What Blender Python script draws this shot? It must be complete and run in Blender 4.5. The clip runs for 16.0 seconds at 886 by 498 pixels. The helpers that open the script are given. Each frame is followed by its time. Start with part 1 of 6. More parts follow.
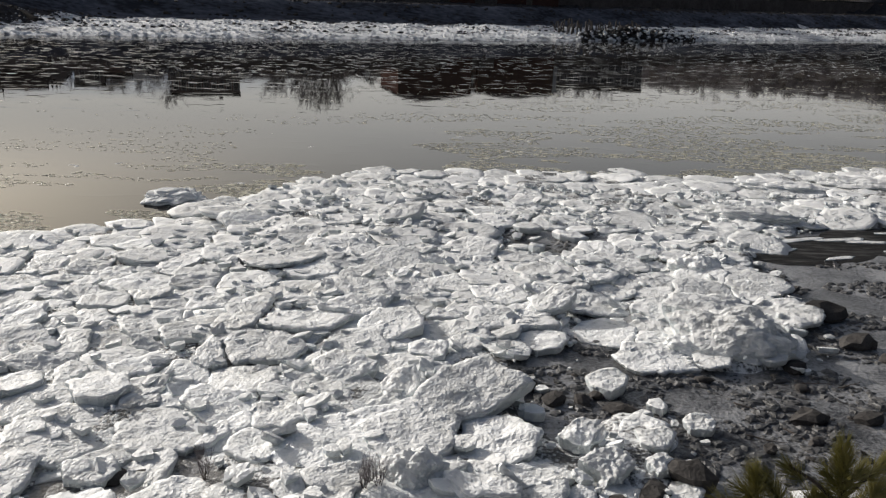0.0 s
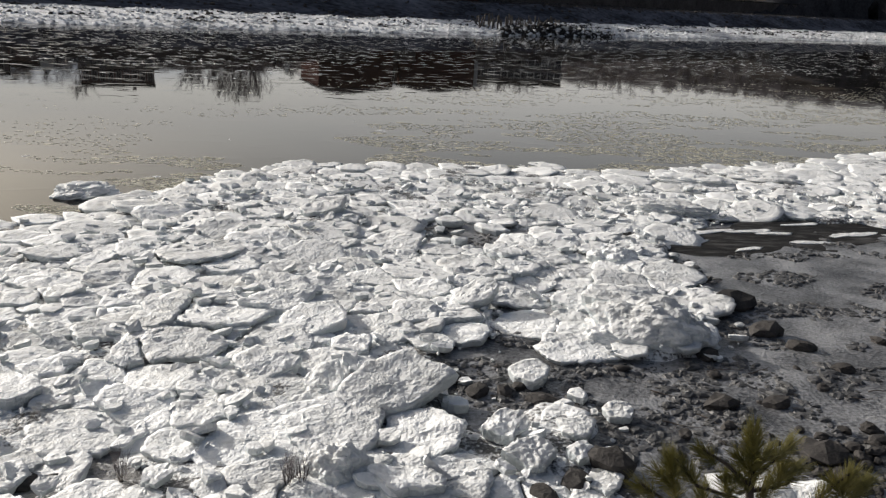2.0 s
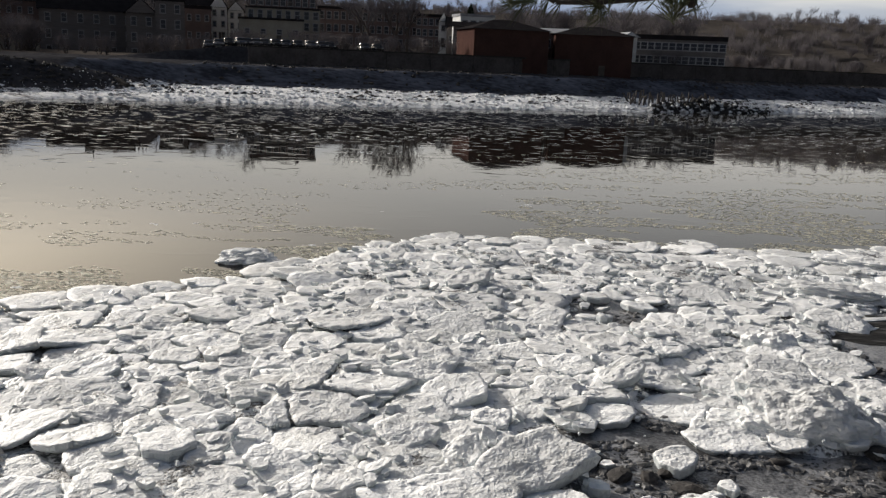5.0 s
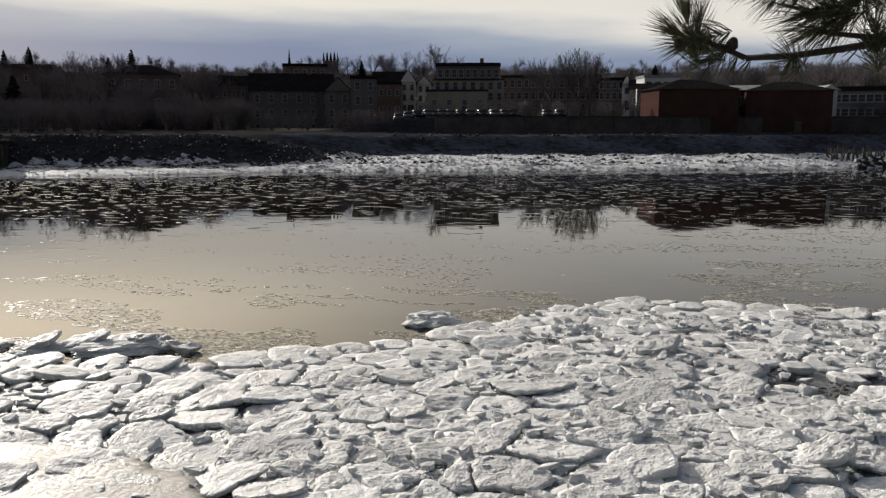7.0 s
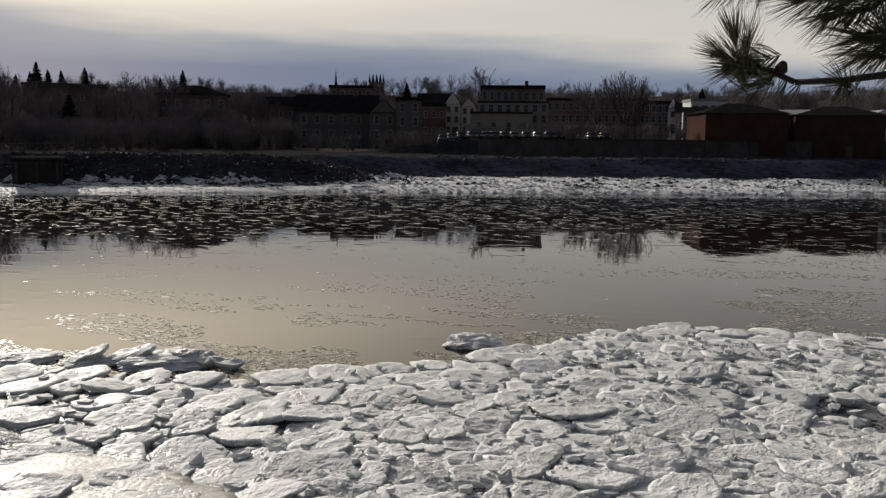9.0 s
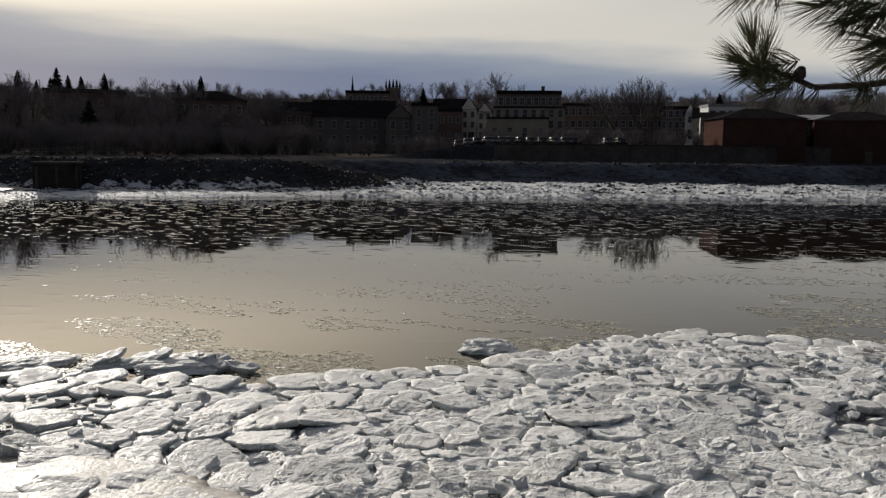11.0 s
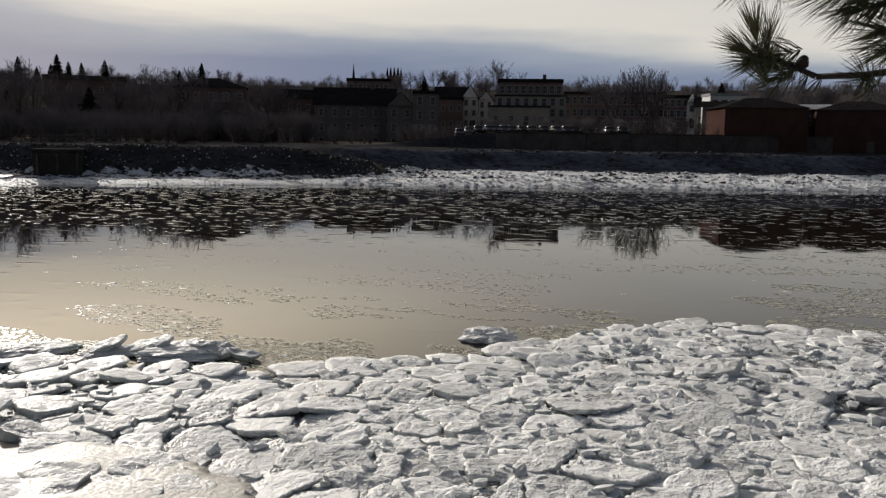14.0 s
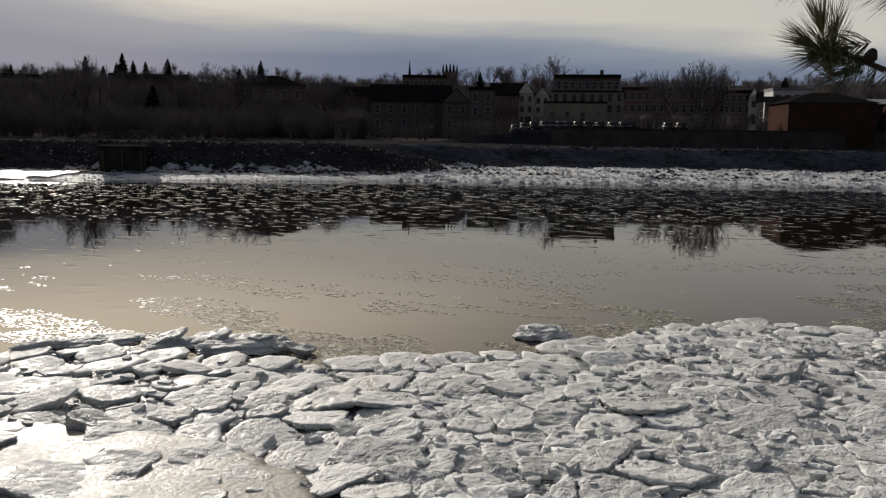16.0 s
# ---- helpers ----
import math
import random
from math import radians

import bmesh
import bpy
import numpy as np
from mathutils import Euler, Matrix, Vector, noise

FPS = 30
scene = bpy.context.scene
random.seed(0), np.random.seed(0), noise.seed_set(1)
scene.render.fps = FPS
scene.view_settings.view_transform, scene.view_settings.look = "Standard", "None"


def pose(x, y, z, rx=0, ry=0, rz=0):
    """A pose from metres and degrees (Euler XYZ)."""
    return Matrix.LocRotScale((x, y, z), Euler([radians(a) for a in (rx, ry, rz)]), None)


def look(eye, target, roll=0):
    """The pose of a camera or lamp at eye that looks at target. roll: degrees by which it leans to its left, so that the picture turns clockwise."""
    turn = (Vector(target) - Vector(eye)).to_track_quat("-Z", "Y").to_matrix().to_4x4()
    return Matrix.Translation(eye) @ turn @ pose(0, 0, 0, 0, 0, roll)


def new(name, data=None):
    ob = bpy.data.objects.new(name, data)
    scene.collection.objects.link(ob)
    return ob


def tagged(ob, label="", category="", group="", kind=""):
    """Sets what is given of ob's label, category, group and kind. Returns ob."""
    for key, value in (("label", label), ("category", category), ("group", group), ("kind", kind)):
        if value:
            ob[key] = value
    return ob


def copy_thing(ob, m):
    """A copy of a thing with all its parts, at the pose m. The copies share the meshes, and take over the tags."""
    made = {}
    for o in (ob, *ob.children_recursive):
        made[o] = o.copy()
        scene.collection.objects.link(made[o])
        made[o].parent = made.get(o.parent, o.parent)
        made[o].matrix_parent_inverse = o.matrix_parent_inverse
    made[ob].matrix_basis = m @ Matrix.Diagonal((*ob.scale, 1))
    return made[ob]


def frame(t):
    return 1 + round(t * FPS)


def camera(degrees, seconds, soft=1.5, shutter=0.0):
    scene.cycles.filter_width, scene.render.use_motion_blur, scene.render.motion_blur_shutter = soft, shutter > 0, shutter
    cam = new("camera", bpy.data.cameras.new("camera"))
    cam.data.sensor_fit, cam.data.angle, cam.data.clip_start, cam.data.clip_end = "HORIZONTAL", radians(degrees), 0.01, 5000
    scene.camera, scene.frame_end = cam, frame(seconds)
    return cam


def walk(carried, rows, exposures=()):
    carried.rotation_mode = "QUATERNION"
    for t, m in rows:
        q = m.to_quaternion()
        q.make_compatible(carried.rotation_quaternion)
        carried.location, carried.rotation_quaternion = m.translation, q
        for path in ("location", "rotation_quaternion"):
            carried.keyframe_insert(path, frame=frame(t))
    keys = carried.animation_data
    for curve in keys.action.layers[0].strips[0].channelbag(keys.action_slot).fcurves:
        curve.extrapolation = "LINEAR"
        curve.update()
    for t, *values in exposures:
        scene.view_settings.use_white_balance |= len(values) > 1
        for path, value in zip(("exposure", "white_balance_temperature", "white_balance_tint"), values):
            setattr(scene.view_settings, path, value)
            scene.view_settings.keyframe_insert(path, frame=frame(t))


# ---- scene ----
cam = camera(56.0, 16.0, soft=1.35)
EYE = (0.0, 0.0, 6.5)
walk(cam, [
    (0.0, pose(*EYE, 72.67, -2.02, 0.63)),
    (0.5, pose(*EYE, 73.52, -2.33, -2.42)),
    (1.0, pose(*EYE, 73.12, -2.46, -3.22)),
    (1.5, pose(*EYE, 72.54, -2.60, -3.28)),
    (2.0, pose(*EYE, 72.46, -3.20, -4.56)),
    (2.5, pose(*EYE, 72.54, -3.39, -5.74)),
    (3.0, pose(*EYE, 72.76, -3.01, -5.08)),
    (3.5, pose(*EYE, 73.50, -2.55, -2.12)),
    (4.0, pose(*EYE, 74.20, -2.53, 0.93)),
    (4.2, pose(*EYE, 74.57, -2.64, 1.87)),
    (6.3, pose(*EYE, 80.63, -0.63, 13.07)),
    (6.5, pose(*EYE, 80.74, -0.31, 14.56)),
    (7.0, pose(*EYE, 81.17, -0.00, 17.78)),
    (7.5, pose(*EYE, 82.01, -0.05, 19.76)),
    (8.0, pose(*EYE, 82.60, -0.13, 20.50)),
    (8.5, pose(*EYE, 82.65, -0.22, 21.02)),
    (9.0, pose(*EYE, 82.62, -0.53, 20.77)),
    (9.5, pose(*EYE, 82.60, -0.55, 21.27)),
    (9.7, pose(*EYE, 82.58, -0.39, 21.95)),
    (11.8, pose(*EYE, 83.04, -0.90, 21.58)),
    (12.0, pose(*EYE, 82.80, -1.02, 20.27)),
    (12.5, pose(*EYE, 82.31, -1.17, 16.84)),
    (13.0, pose(*EYE, 82.05, -1.08, 17.47)),
    (13.5, pose(*EYE, 81.93, -0.58, 20.91)),
    (14.0, pose(*EYE, 82.17, -0.78, 21.94)),
    (14.5, pose(*EYE, 82.37, -1.45, 21.73)),
    (15.0, pose(*EYE, 82.55, -1.06, 22.97)),
    (15.5, pose(*EYE, 82.61, -0.61, 24.48)),
    (16.0, pose(*EYE, 81.88, -0.68, 25.71)),
], exposures=[(0.0, 0.06, 6300, 10), (0.5, 0.05, 6300, 10), (1.0, 0.16, 6320, 10), (1.5, 0.2, 6340, 10), (4.0, 0.22, 6380, 10), (6.5, -0.02, 6500, 10), (7.5, -0.1, 6520, 10), (9.0, -0.36, 6540, 10), (9.5, -0.36, 6540, 10),
              (12.5, -0.36, 6500, 10), (13.5, -0.16, 6500, 10), (14.5, -0.28, 6500, 10), (15.5, -0.34, 6520, 10), (16.0, -0.5, 6540, 10)])

# ---- world and sun ----
SUN_AZ, SUN_EL = 52.0, 19.0      # degrees to the left of +y, degrees up
world = bpy.data.worlds.new("world")
scene.world = world
world.use_nodes = True
wn, wl = world.node_tree.nodes, world.node_tree.links
wn.clear()
w_out, w_bg = wn.new("ShaderNodeOutputWorld"), wn.new("ShaderNodeBackground")
w_sky = wn.new("ShaderNodeTexSky")
w_sky.sky_type, w_sky.sun_disc = "NISHITA", False
w_sky.sun_elevation, w_sky.sun_rotation = radians(SUN_EL), radians(-SUN_AZ)
w_sky.dust_density = 2.0
w_bg.inputs["Strength"].default_value = 0.1
w_co, w_sep = wn.new("ShaderNodeTexCoord"), wn.new("ShaderNodeSeparateXYZ")
wl.new(w_co.outputs["Generated"], w_sep.inputs[0])
# streaky winter cloud: noise stretched along the horizon
w_map = wn.new("ShaderNodeMapping")
w_map.inputs["Scale"].default_value = (1.5, 1.5, 11.0)
wl.new(w_co.outputs["Generated"], w_map.inputs["Vector"])
w_noise = wn.new("ShaderNodeTexNoise")
w_noise.inputs["Scale"].default_value, w_noise.inputs["Detail"].default_value = 1.6, 6.0
w_noise.inputs["Roughness"].default_value = 0.5
wl.new(w_map.outputs[0], w_noise.inputs["Vector"])
w_add = wn.new("ShaderNodeMath")
w_add.operation, w_add.inputs[1].default_value = "MULTIPLY_ADD", 0.10
wl.new(w_noise.outputs["Fac"], w_add.inputs[0])
# the dark bank along the horizon climbs towards the sun
w_bank = wn.new("ShaderNodeMath")
w_bank.operation, w_bank.inputs[1].default_value = "MULTIPLY_ADD", 0.065
wl.new(w_sep.outputs["X"], w_bank.inputs[0])
w_lean = wn.new("ShaderNodeMath")
w_lean.operation, w_lean.inputs[1].default_value = "ADD", 0.044
wl.new(w_sep.outputs["Z"], w_lean.inputs[0])
wl.new(w_lean.outputs[0], w_bank.inputs[2])
wl.new(w_bank.outputs[0], w_add.inputs[2])
w_ramp = wn.new("ShaderNodeValToRGB")
els = w_ramp.color_ramp.elements
els[0].position, els[0].color = 0.06, (1.5, 2.2, 4.1, 1)
els[1].position, els[1].color = 0.75, (0.8, 1.2, 2.0, 1)
for p, c in ((0.135, (1.6, 2.2, 3.7, 1)), (0.172, (3.5, 4.0, 4.9, 1)), (0.205, (8.3, 7.95, 7.25, 1)), (0.25, (7.5, 7.3, 6.9, 1)), (0.32, (5.2, 5.2, 5.1, 1)), (0.45, (2.2, 2.6, 3.3, 1))):
    e = els.new(p)
    e.color = c
wl.new(w_add.outputs[0], w_ramp.inputs[0])
# glow of the veiled sun through the cloud
w_dot = wn.new("ShaderNodeVectorMath")
w_dot.operation = "DOT_PRODUCT"
sun_dir = Vector((-math.sin(radians(SUN_AZ)) * math.cos(radians(SUN_EL)), math.cos(radians(SUN_AZ)) * math.cos(radians(SUN_EL)), math.sin(radians(SUN_EL))))
w_dot.inputs[1].default_value = sun_dir
wl.new(w_co.outputs["Generated"], w_dot.inputs[0])
w_pow = wn.new("ShaderNodeMath")
w_pow.operation, w_pow.inputs[1].default_value = "POWER", 8.0
w_max = wn.new("ShaderNodeMath")
w_max.operation, w_max.inputs[1].default_value = "MAXIMUM", 0.0
wl.new(w_dot.outputs["Value"], w_max.inputs[0])
wl.new(w_max.outputs[0], w_pow.inputs[0])
w_glow = wn.new("ShaderNodeMix")
w_glow.data_type, w_glow.blend_type = "RGBA", "ADD"
w_glow.inputs[7].default_value = (26.0, 21.5, 15.0, 1)
# a low cloud bank hides the foot of the glow
w_high = wn.new("ShaderNodeMapRange")
w_high.interpolation_type = "SMOOTHSTEP"
for key, v in (("From Min", 0.125), ("From Max", 0.25), ("To Min", 0.0), ("To Max", 1.0)):
    w_high.inputs[key].default_value = v
wl.new(w_sep.outputs["Z"], w_high.inputs["Value"])
w_veil = wn.new("ShaderNodeMath")
w_veil.operation = "MULTIPLY"
wl.new(w_pow.outputs[0], w_veil.inputs[0])
wl.new(w_high.outputs[0], w_veil.inputs[1])
wl.new(w_veil.outputs[0], w_glow.inputs[0])
w_mix = wn.new("ShaderNodeMix")
w_mix.data_type = "RGBA"
w_mix.inputs[0].default_value = 0.95
wl.new(w_sky.outputs[0], w_mix.inputs[6])
wl.new(w_ramp.outputs[0], w_mix.inputs[7])
wl.new(w_mix.outputs[2], w_glow.inputs[6])
# the sky away from the sun is clearer and darker
w_flat = wn.new("ShaderNodeVectorMath")
w_flat.operation = "DOT_PRODUCT"
w_flat.inputs[1].default_value = (-math.sin(radians(SUN_AZ)), math.cos(radians(SUN_AZ)), 0)
wl.new(w_co.outputs["Generated"], w_flat.inputs[0])
w_side = wn.new("ShaderNodeMapRange")
w_side.interpolation_type = "SMOOTHSTEP"
for key, v in (("From Min", -0.5), ("From Max", 0.45), ("To Min", 0.33), ("To Max", 1.0)):
    w_side.inputs[key].default_value = v
wl.new(w_flat.outputs["Value"], w_side.inputs["Value"])
w_dim = wn.new("ShaderNodeMix")
w_dim.data_type, w_dim.blend_type = "RGBA", "MULTIPLY"
w_dim.inputs[0].default_value = 1.0
wl.new(w_glow.outputs[2], w_dim.inputs[6])
wl.new(w_side.outputs[0], w_dim.inputs[7])
wl.new(w_dim.outputs[2], w_bg.inputs["Color"])
wl.new(w_bg.outputs[0], w_out.inputs[0])

sun = new("sun", bpy.data.lights.new("sun", "SUN"))
sun.data.energy, sun.data.angle, sun.data.color = 4.2, radians(1.2), (1.0, 0.945, 0.87)
sun.matrix_world = look(sun_dir * 300, (0, 0, 0))


# ---- materials ----
def material(name, base, second, scale=3.0, fine=30.0, rough=(0.5, 0.8), bump=0.3, depth=0.02, metal=0.0, spec=0.5, stretch=(1, 1, 1), vary=0.0, ramp=(0.35, 0.65)):
    """Two colours mixed by broad and fine noise, with roughness variation and relief at both scales, in metres."""
    m = bpy.data.materials.new(name)
    m.use_nodes = True
    n, l = m.node_tree.nodes, m.node_tree.links
    b = n["Principled BSDF"]
    geo, mp = n.new("ShaderNodeNewGeometry"), n.new("ShaderNodeMapping")
    mp.inputs["Scale"].default_value = stretch
    l.new(geo.outputs["Position"], mp.inputs["Vector"])
    big, small = n.new("ShaderNodeTexNoise"), n.new("ShaderNodeTexNoise")
    for node, s, d in ((big, scale, 5.0), (small, fine, 6.0)):
        node.inputs["Scale"].default_value, node.inputs["Detail"].default_value = s, d
        l.new(mp.outputs[0], node.inputs["Vector"])
    mixf = n.new("ShaderNodeMath")
    mixf.operation, mixf.inputs[1].default_value = "MULTIPLY_ADD", 0.45
    half = n.new("ShaderNodeMath")
    half.operation, half.inputs[1].default_value = "MULTIPLY", 0.55
    l.new(small.outputs["Fac"], mixf.inputs[0])
    l.new(big.outputs["Fac"], half.inputs[0])
    l.new(half.outputs[0], mixf.inputs[2])
    cr = n.new("ShaderNodeValToRGB")
    cr.color_ramp.elements[0].position, cr.color_ramp.elements[0].color = ramp[0], (*base, 1)
    cr.color_ramp.elements[1].position, cr.color_ramp.elements[1].color = ramp[1], (*second, 1)
    l.new(mixf.outputs[0], cr.inputs[0])
    col = cr.outputs[0]
    if vary:
        info, hsv = n.new("ShaderNodeObjectInfo"), n.new("ShaderNodeHueSaturation")
        rng = n.new("ShaderNodeMapRange")
        rng.inputs["To Min"].default_value, rng.inputs["To Max"].default_value = 1 - vary, 1 + vary
        l.new(info.outputs["Random"], rng.inputs["Value"])
        l.new(rng.outputs[0], hsv.inputs["Value"])
        l.new(col, hsv.inputs["Color"])
        col = hsv.outputs[0]
    l.new(col, b.inputs["Base Color"])
    rr = n.new("ShaderNodeMapRange")
    rr.inputs["From Min"].default_value, rr.inputs["From Max"].default_value = 0.3, 0.7
    rr.inputs["To Min"].default_value, rr.inputs["To Max"].default_value = rough
    l.new(mixf.outputs[0], rr.inputs["Value"])
    l.new(rr.outputs[0], b.inputs["Roughness"])
    b.inputs["Metallic"].default_value = metal
    b.inputs["Specular IOR Level"].default_value = spec
    bp = n.new("ShaderNodeBump")
    bp.inputs["Strength"].default_value, bp.inputs["Distance"].default_value = bump, depth
    l.new(mixf.outputs[0], bp.inputs["Height"])
    l.new(bp.outputs[0], b.inputs["Normal"])
    return m


def crust_material():
    """Snow crust: pitted, granular relief at three sizes on top, bare grey-blue ice on the broken sides."""
    m = bpy.data.materials.new("snowy_ice")
    m.use_nodes = True
    n, l = m.node_tree.nodes, m.node_tree.links
    b = n["Principled BSDF"]
    geo, info = n.new("ShaderNodeNewGeometry"), n.new("ShaderNodeObjectInfo")

    def tex(scale, detail, rough=0.55):
        t = n.new("ShaderNodeTexNoise")
        t.inputs["Scale"].default_value, t.inputs["Detail"].default_value, t.inputs["Roughness"].default_value = scale, detail, rough
        l.new(geo.outputs["Position"], t.inputs["Vector"])
        return t.outputs["Fac"]

    def op(kind, a, c, d=None):
        t = n.new("ShaderNodeMath")
        t.operation = kind
        for i, v in enumerate((a, c, d)):
            if v is None:
                continue
            if isinstance(v, (int, float)):
                t.inputs[i].default_value = v
            else:
                l.new(v, t.inputs[i])
        return t.outputs[0]

    patch, crust, grain = tex(1.7, 4), tex(6.5, 3, 0.55), tex(21.0, 1.5, 0.5)
    height = op("MULTIPLY_ADD", crust, 1.0, op("MULTIPLY_ADD", grain, 0.38, op("MULTIPLY", patch, 0.6)))
    tone = op("MULTIPLY_ADD", patch, 0.55, op("MULTIPLY_ADD", crust, 0.30, op("MULTIPLY", grain, 0.15)))
    cr = n.new("ShaderNodeValToRGB")
    e = cr.color_ramp.elements
    e[0].position, e[0].color = 0.36, (0.46, 0.46, 0.455, 1)
    e[1].position, e[1].color = 0.53, (0.86, 0.86, 0.85, 1)
    k = e.new(0.44)
    k.color = (0.75, 0.75, 0.735, 1)
    l.new(tone, cr.inputs[0])
    # each slab a little cleaner or dirtier than the next
    pick = op("FRACT", op("ADD", info.outputs["Random"], geo.outputs["Random Per Island"]), 0)
    hsv, rng = n.new("ShaderNodeHueSaturation"), n.new("ShaderNodeMapRange")
    rng.inputs["To Min"].default_value, rng.inputs["To Max"].default_value = 0.80, 1.08
    l.new(pick, rng.inputs["Value"])
    l.new(rng.outputs[0], hsv.inputs["Value"])
    l.new(cr.outputs[0], hsv.inputs["Color"])
    # snow lies on what faces up
    sep, up = n.new("ShaderNodeSeparateXYZ"), n.new("ShaderNodeMapRange")
    l.new(geo.outputs["True Normal"], sep.inputs[0])
    up.inputs["From Min"].default_value, up.inputs["From Max"].default_value = 0.0, 0.4
    l.new(sep.outputs["Z"], up.inputs["Value"])
    mix = n.new("ShaderNodeMix")
    mix.data_type = "RGBA"
    mix.inputs[6].default_value = (0.58, 0.61, 0.62, 1)
    l.new(up.outputs[0], mix.inputs[0])
    l.new(hsv.outputs[0], mix.inputs[7])
    l.new(mix.outputs[2], b.inputs["Base Color"])
    rr = n.new("ShaderNodeMapRange")
    rr.inputs["From Min"].default_value, rr.inputs["From Max"].default_value = 0.36, 0.56
    rr.inputs["To Min"].default_value, rr.inputs["To Max"].default_value = 0.34, 0.75
    l.new(tone, rr.inputs["Value"])
    l.new(rr.outputs[0], b.inputs["Roughness"])
    b.inputs["Specular IOR Level"].default_value = 0.25
    bp = n.new("ShaderNodeBump")
    bp.inputs["Strength"].default_value, bp.inputs["Distance"].default_value = 1.0, 0.052
    l.new(height, bp.inputs["Height"])
    l.new(bp.outputs[0], b.inputs["Normal"])
    return m


ICE = crust_material()
FRAZIL = material("frazil_ice", (0.42, 0.39, 0.29), (0.68, 0.65, 0.54), 1.0, 14, (0.35, 0.6), 0.4, 0.02, spec=0.3)
# dark patches: mud showing through, painted wider for the shade between floes
SHEET = material("slush_ice", (0.09, 0.087, 0.084), (0.80, 0.80, 0.795), 1.6, 16, (0.4, 0.7), 1.0, 0.12, ramp=(0.445, 0.53), spec=0.3)
GLAZE = material("wet_clear_ice", (0.22, 0.20, 0.175), (0.46, 0.44, 0.40), 0.9, 9, (0.38, 0.68), 0.8, 0.06, spec=0.32)
MUD = material("frozen_mud", (0.040, 0.039, 0.039), (0.29, 0.29, 0.295), 0.9, 17, (0.24, 0.55), 1.0, 0.06, ramp=(0.42, 0.60))
CLOD = material("wet_clods", (0.025, 0.024, 0.023), (0.12, 0.117, 0.115), 4, 30, (0.35, 0.7), 0.8, 0.03)
WETMUD = material("wet_silt", (0.014, 0.013, 0.012), (0.11, 0.107, 0.105), 0.9, 6, (0.6, 0.9), 1.0, 0.09, stretch=(0.3, 1, 1), ramp=(0.50, 0.66), spec=0.12)
ROCK = material("dark_rock", (0.026, 0.024, 0.023), (0.085, 0.078, 0.073), 3, 25, (0.7, 0.95), 0.8, 0.04, vary=0.2, spec=0.15)
FAR_SNOW = material("far_shore_snow", (0.20, 0.205, 0.215), (0.84, 0.84, 0.84), 0.5, 2.6, (0.5, 0.8), 0.9, 0.5, stretch=(0.4, 1.2, 1), ramp=(0.39, 0.49), spec=0.1)
FAR_EARTH = material("riprap_earth", (0.028, 0.027, 0.029), (0.075, 0.073, 0.078), 0.25, 1.8, (0.85, 1.0), 0.8, 0.4, spec=0.0)
# bank snow in shadow: the shade is put into this dark blue colour
SHADED_SNOW = material("shaded_snow", (0.038, 0.040, 0.048), (0.16, 0.17, 0.205), 0.22, 1.6, (0.85, 1.0), 0.8, 0.3, stretch=(0.45, 1, 2), ramp=(0.40, 0.66), spec=0.0)
SNOW_RIPRAP = material("snow_flecked_riprap", (0.030, 0.030, 0.034), (0.70, 0.71, 0.74), 0.7, 3.2, (0.8, 1.0), 0.9, 0.3, stretch=(0.6, 1, 1), ramp=(0.465, 0.545), spec=0.0)
DRY_GRASS = material("winter_grass", (0.05, 0.044, 0.04), (0.11, 0.096, 0.085), 0.1, 1.0, (0.9, 1.0), 0.4, 0.2, spec=0.0)
STONE_WALL = material("retaining_wall_stone", (0.075, 0.068, 0.066), (0.15, 0.135, 0.13), 0.4, 2.5, (0.8, 1.0), 0.6, 0.2, spec=0.0)
BRICK = material("red_brick", (0.055, 0.032, 0.028), (0.085, 0.048, 0.041), 0.5, 5, (0.7, 0.9), 0.3, 0.05, spec=0.0)
DARK_BRICK = material("brown_brick", (0.14, 0.105, 0.097), (0.22, 0.16, 0.145), 0.5, 5, (0.7, 0.9), 0.3, 0.05, spec=0.0)
TAN_STONE = material("tan_stone", (0.30, 0.27, 0.22), (0.42, 0.39, 0.33), 0.4, 4, (0.7, 0.9), 0.3, 0.05, spec=0.0)
GREY_SIDING = material("grey_siding", (0.14, 0.127, 0.122), (0.215, 0.195, 0.188), 0.5, 5, (0.6, 0.85), 0.3, 0.04, stretch=(1, 1, 6), spec=0.0)
WHITE_SIDING = material("white_siding", (0.66, 0.66, 0.65), (0.82, 0.82, 0.80), 0.5, 5, (0.5, 0.8), 0.2, 0.03, stretch=(1, 1, 6), spec=0.0)
ROOF = material("dark_shingle_roof", (0.016, 0.015, 0.016), (0.034, 0.031, 0.032), 0.6, 6, (0.9, 1.0), 0.4, 0.05, spec=0.0)
SNOW_ROOF = material("snow_dusted_roof", (0.22, 0.22, 0.23), (0.45, 0.46, 0.48), 0.6, 3, (0.6, 0.9), 0.3, 0.05, spec=0.0)
TRIM = material("pale_trim_paint", (0.31, 0.30, 0.295), (0.40, 0.39, 0.385), 1, 8, (0.5, 0.7), 0.1, 0.02)
PANE = material("window_pane", (0.02, 0.022, 0.026), (0.05, 0.05, 0.055), 1, 4, (0.06, 0.15), 0.05, 0.01)
BARK = material("bark", (0.05, 0.04, 0.033), (0.12, 0.095, 0.08), 3, 20, (0.8, 0.95), 0.5, 0.02, stretch=(2, 2, 0.5))
# haze over the far bank is mixed into this pale purplish grey
TWIG = material("hazed_twigs", (0.135, 0.124, 0.128), (0.235, 0.212, 0.215), 0.5, 4, (0.8, 0.95), 0.2, 0.02, spec=0.0)
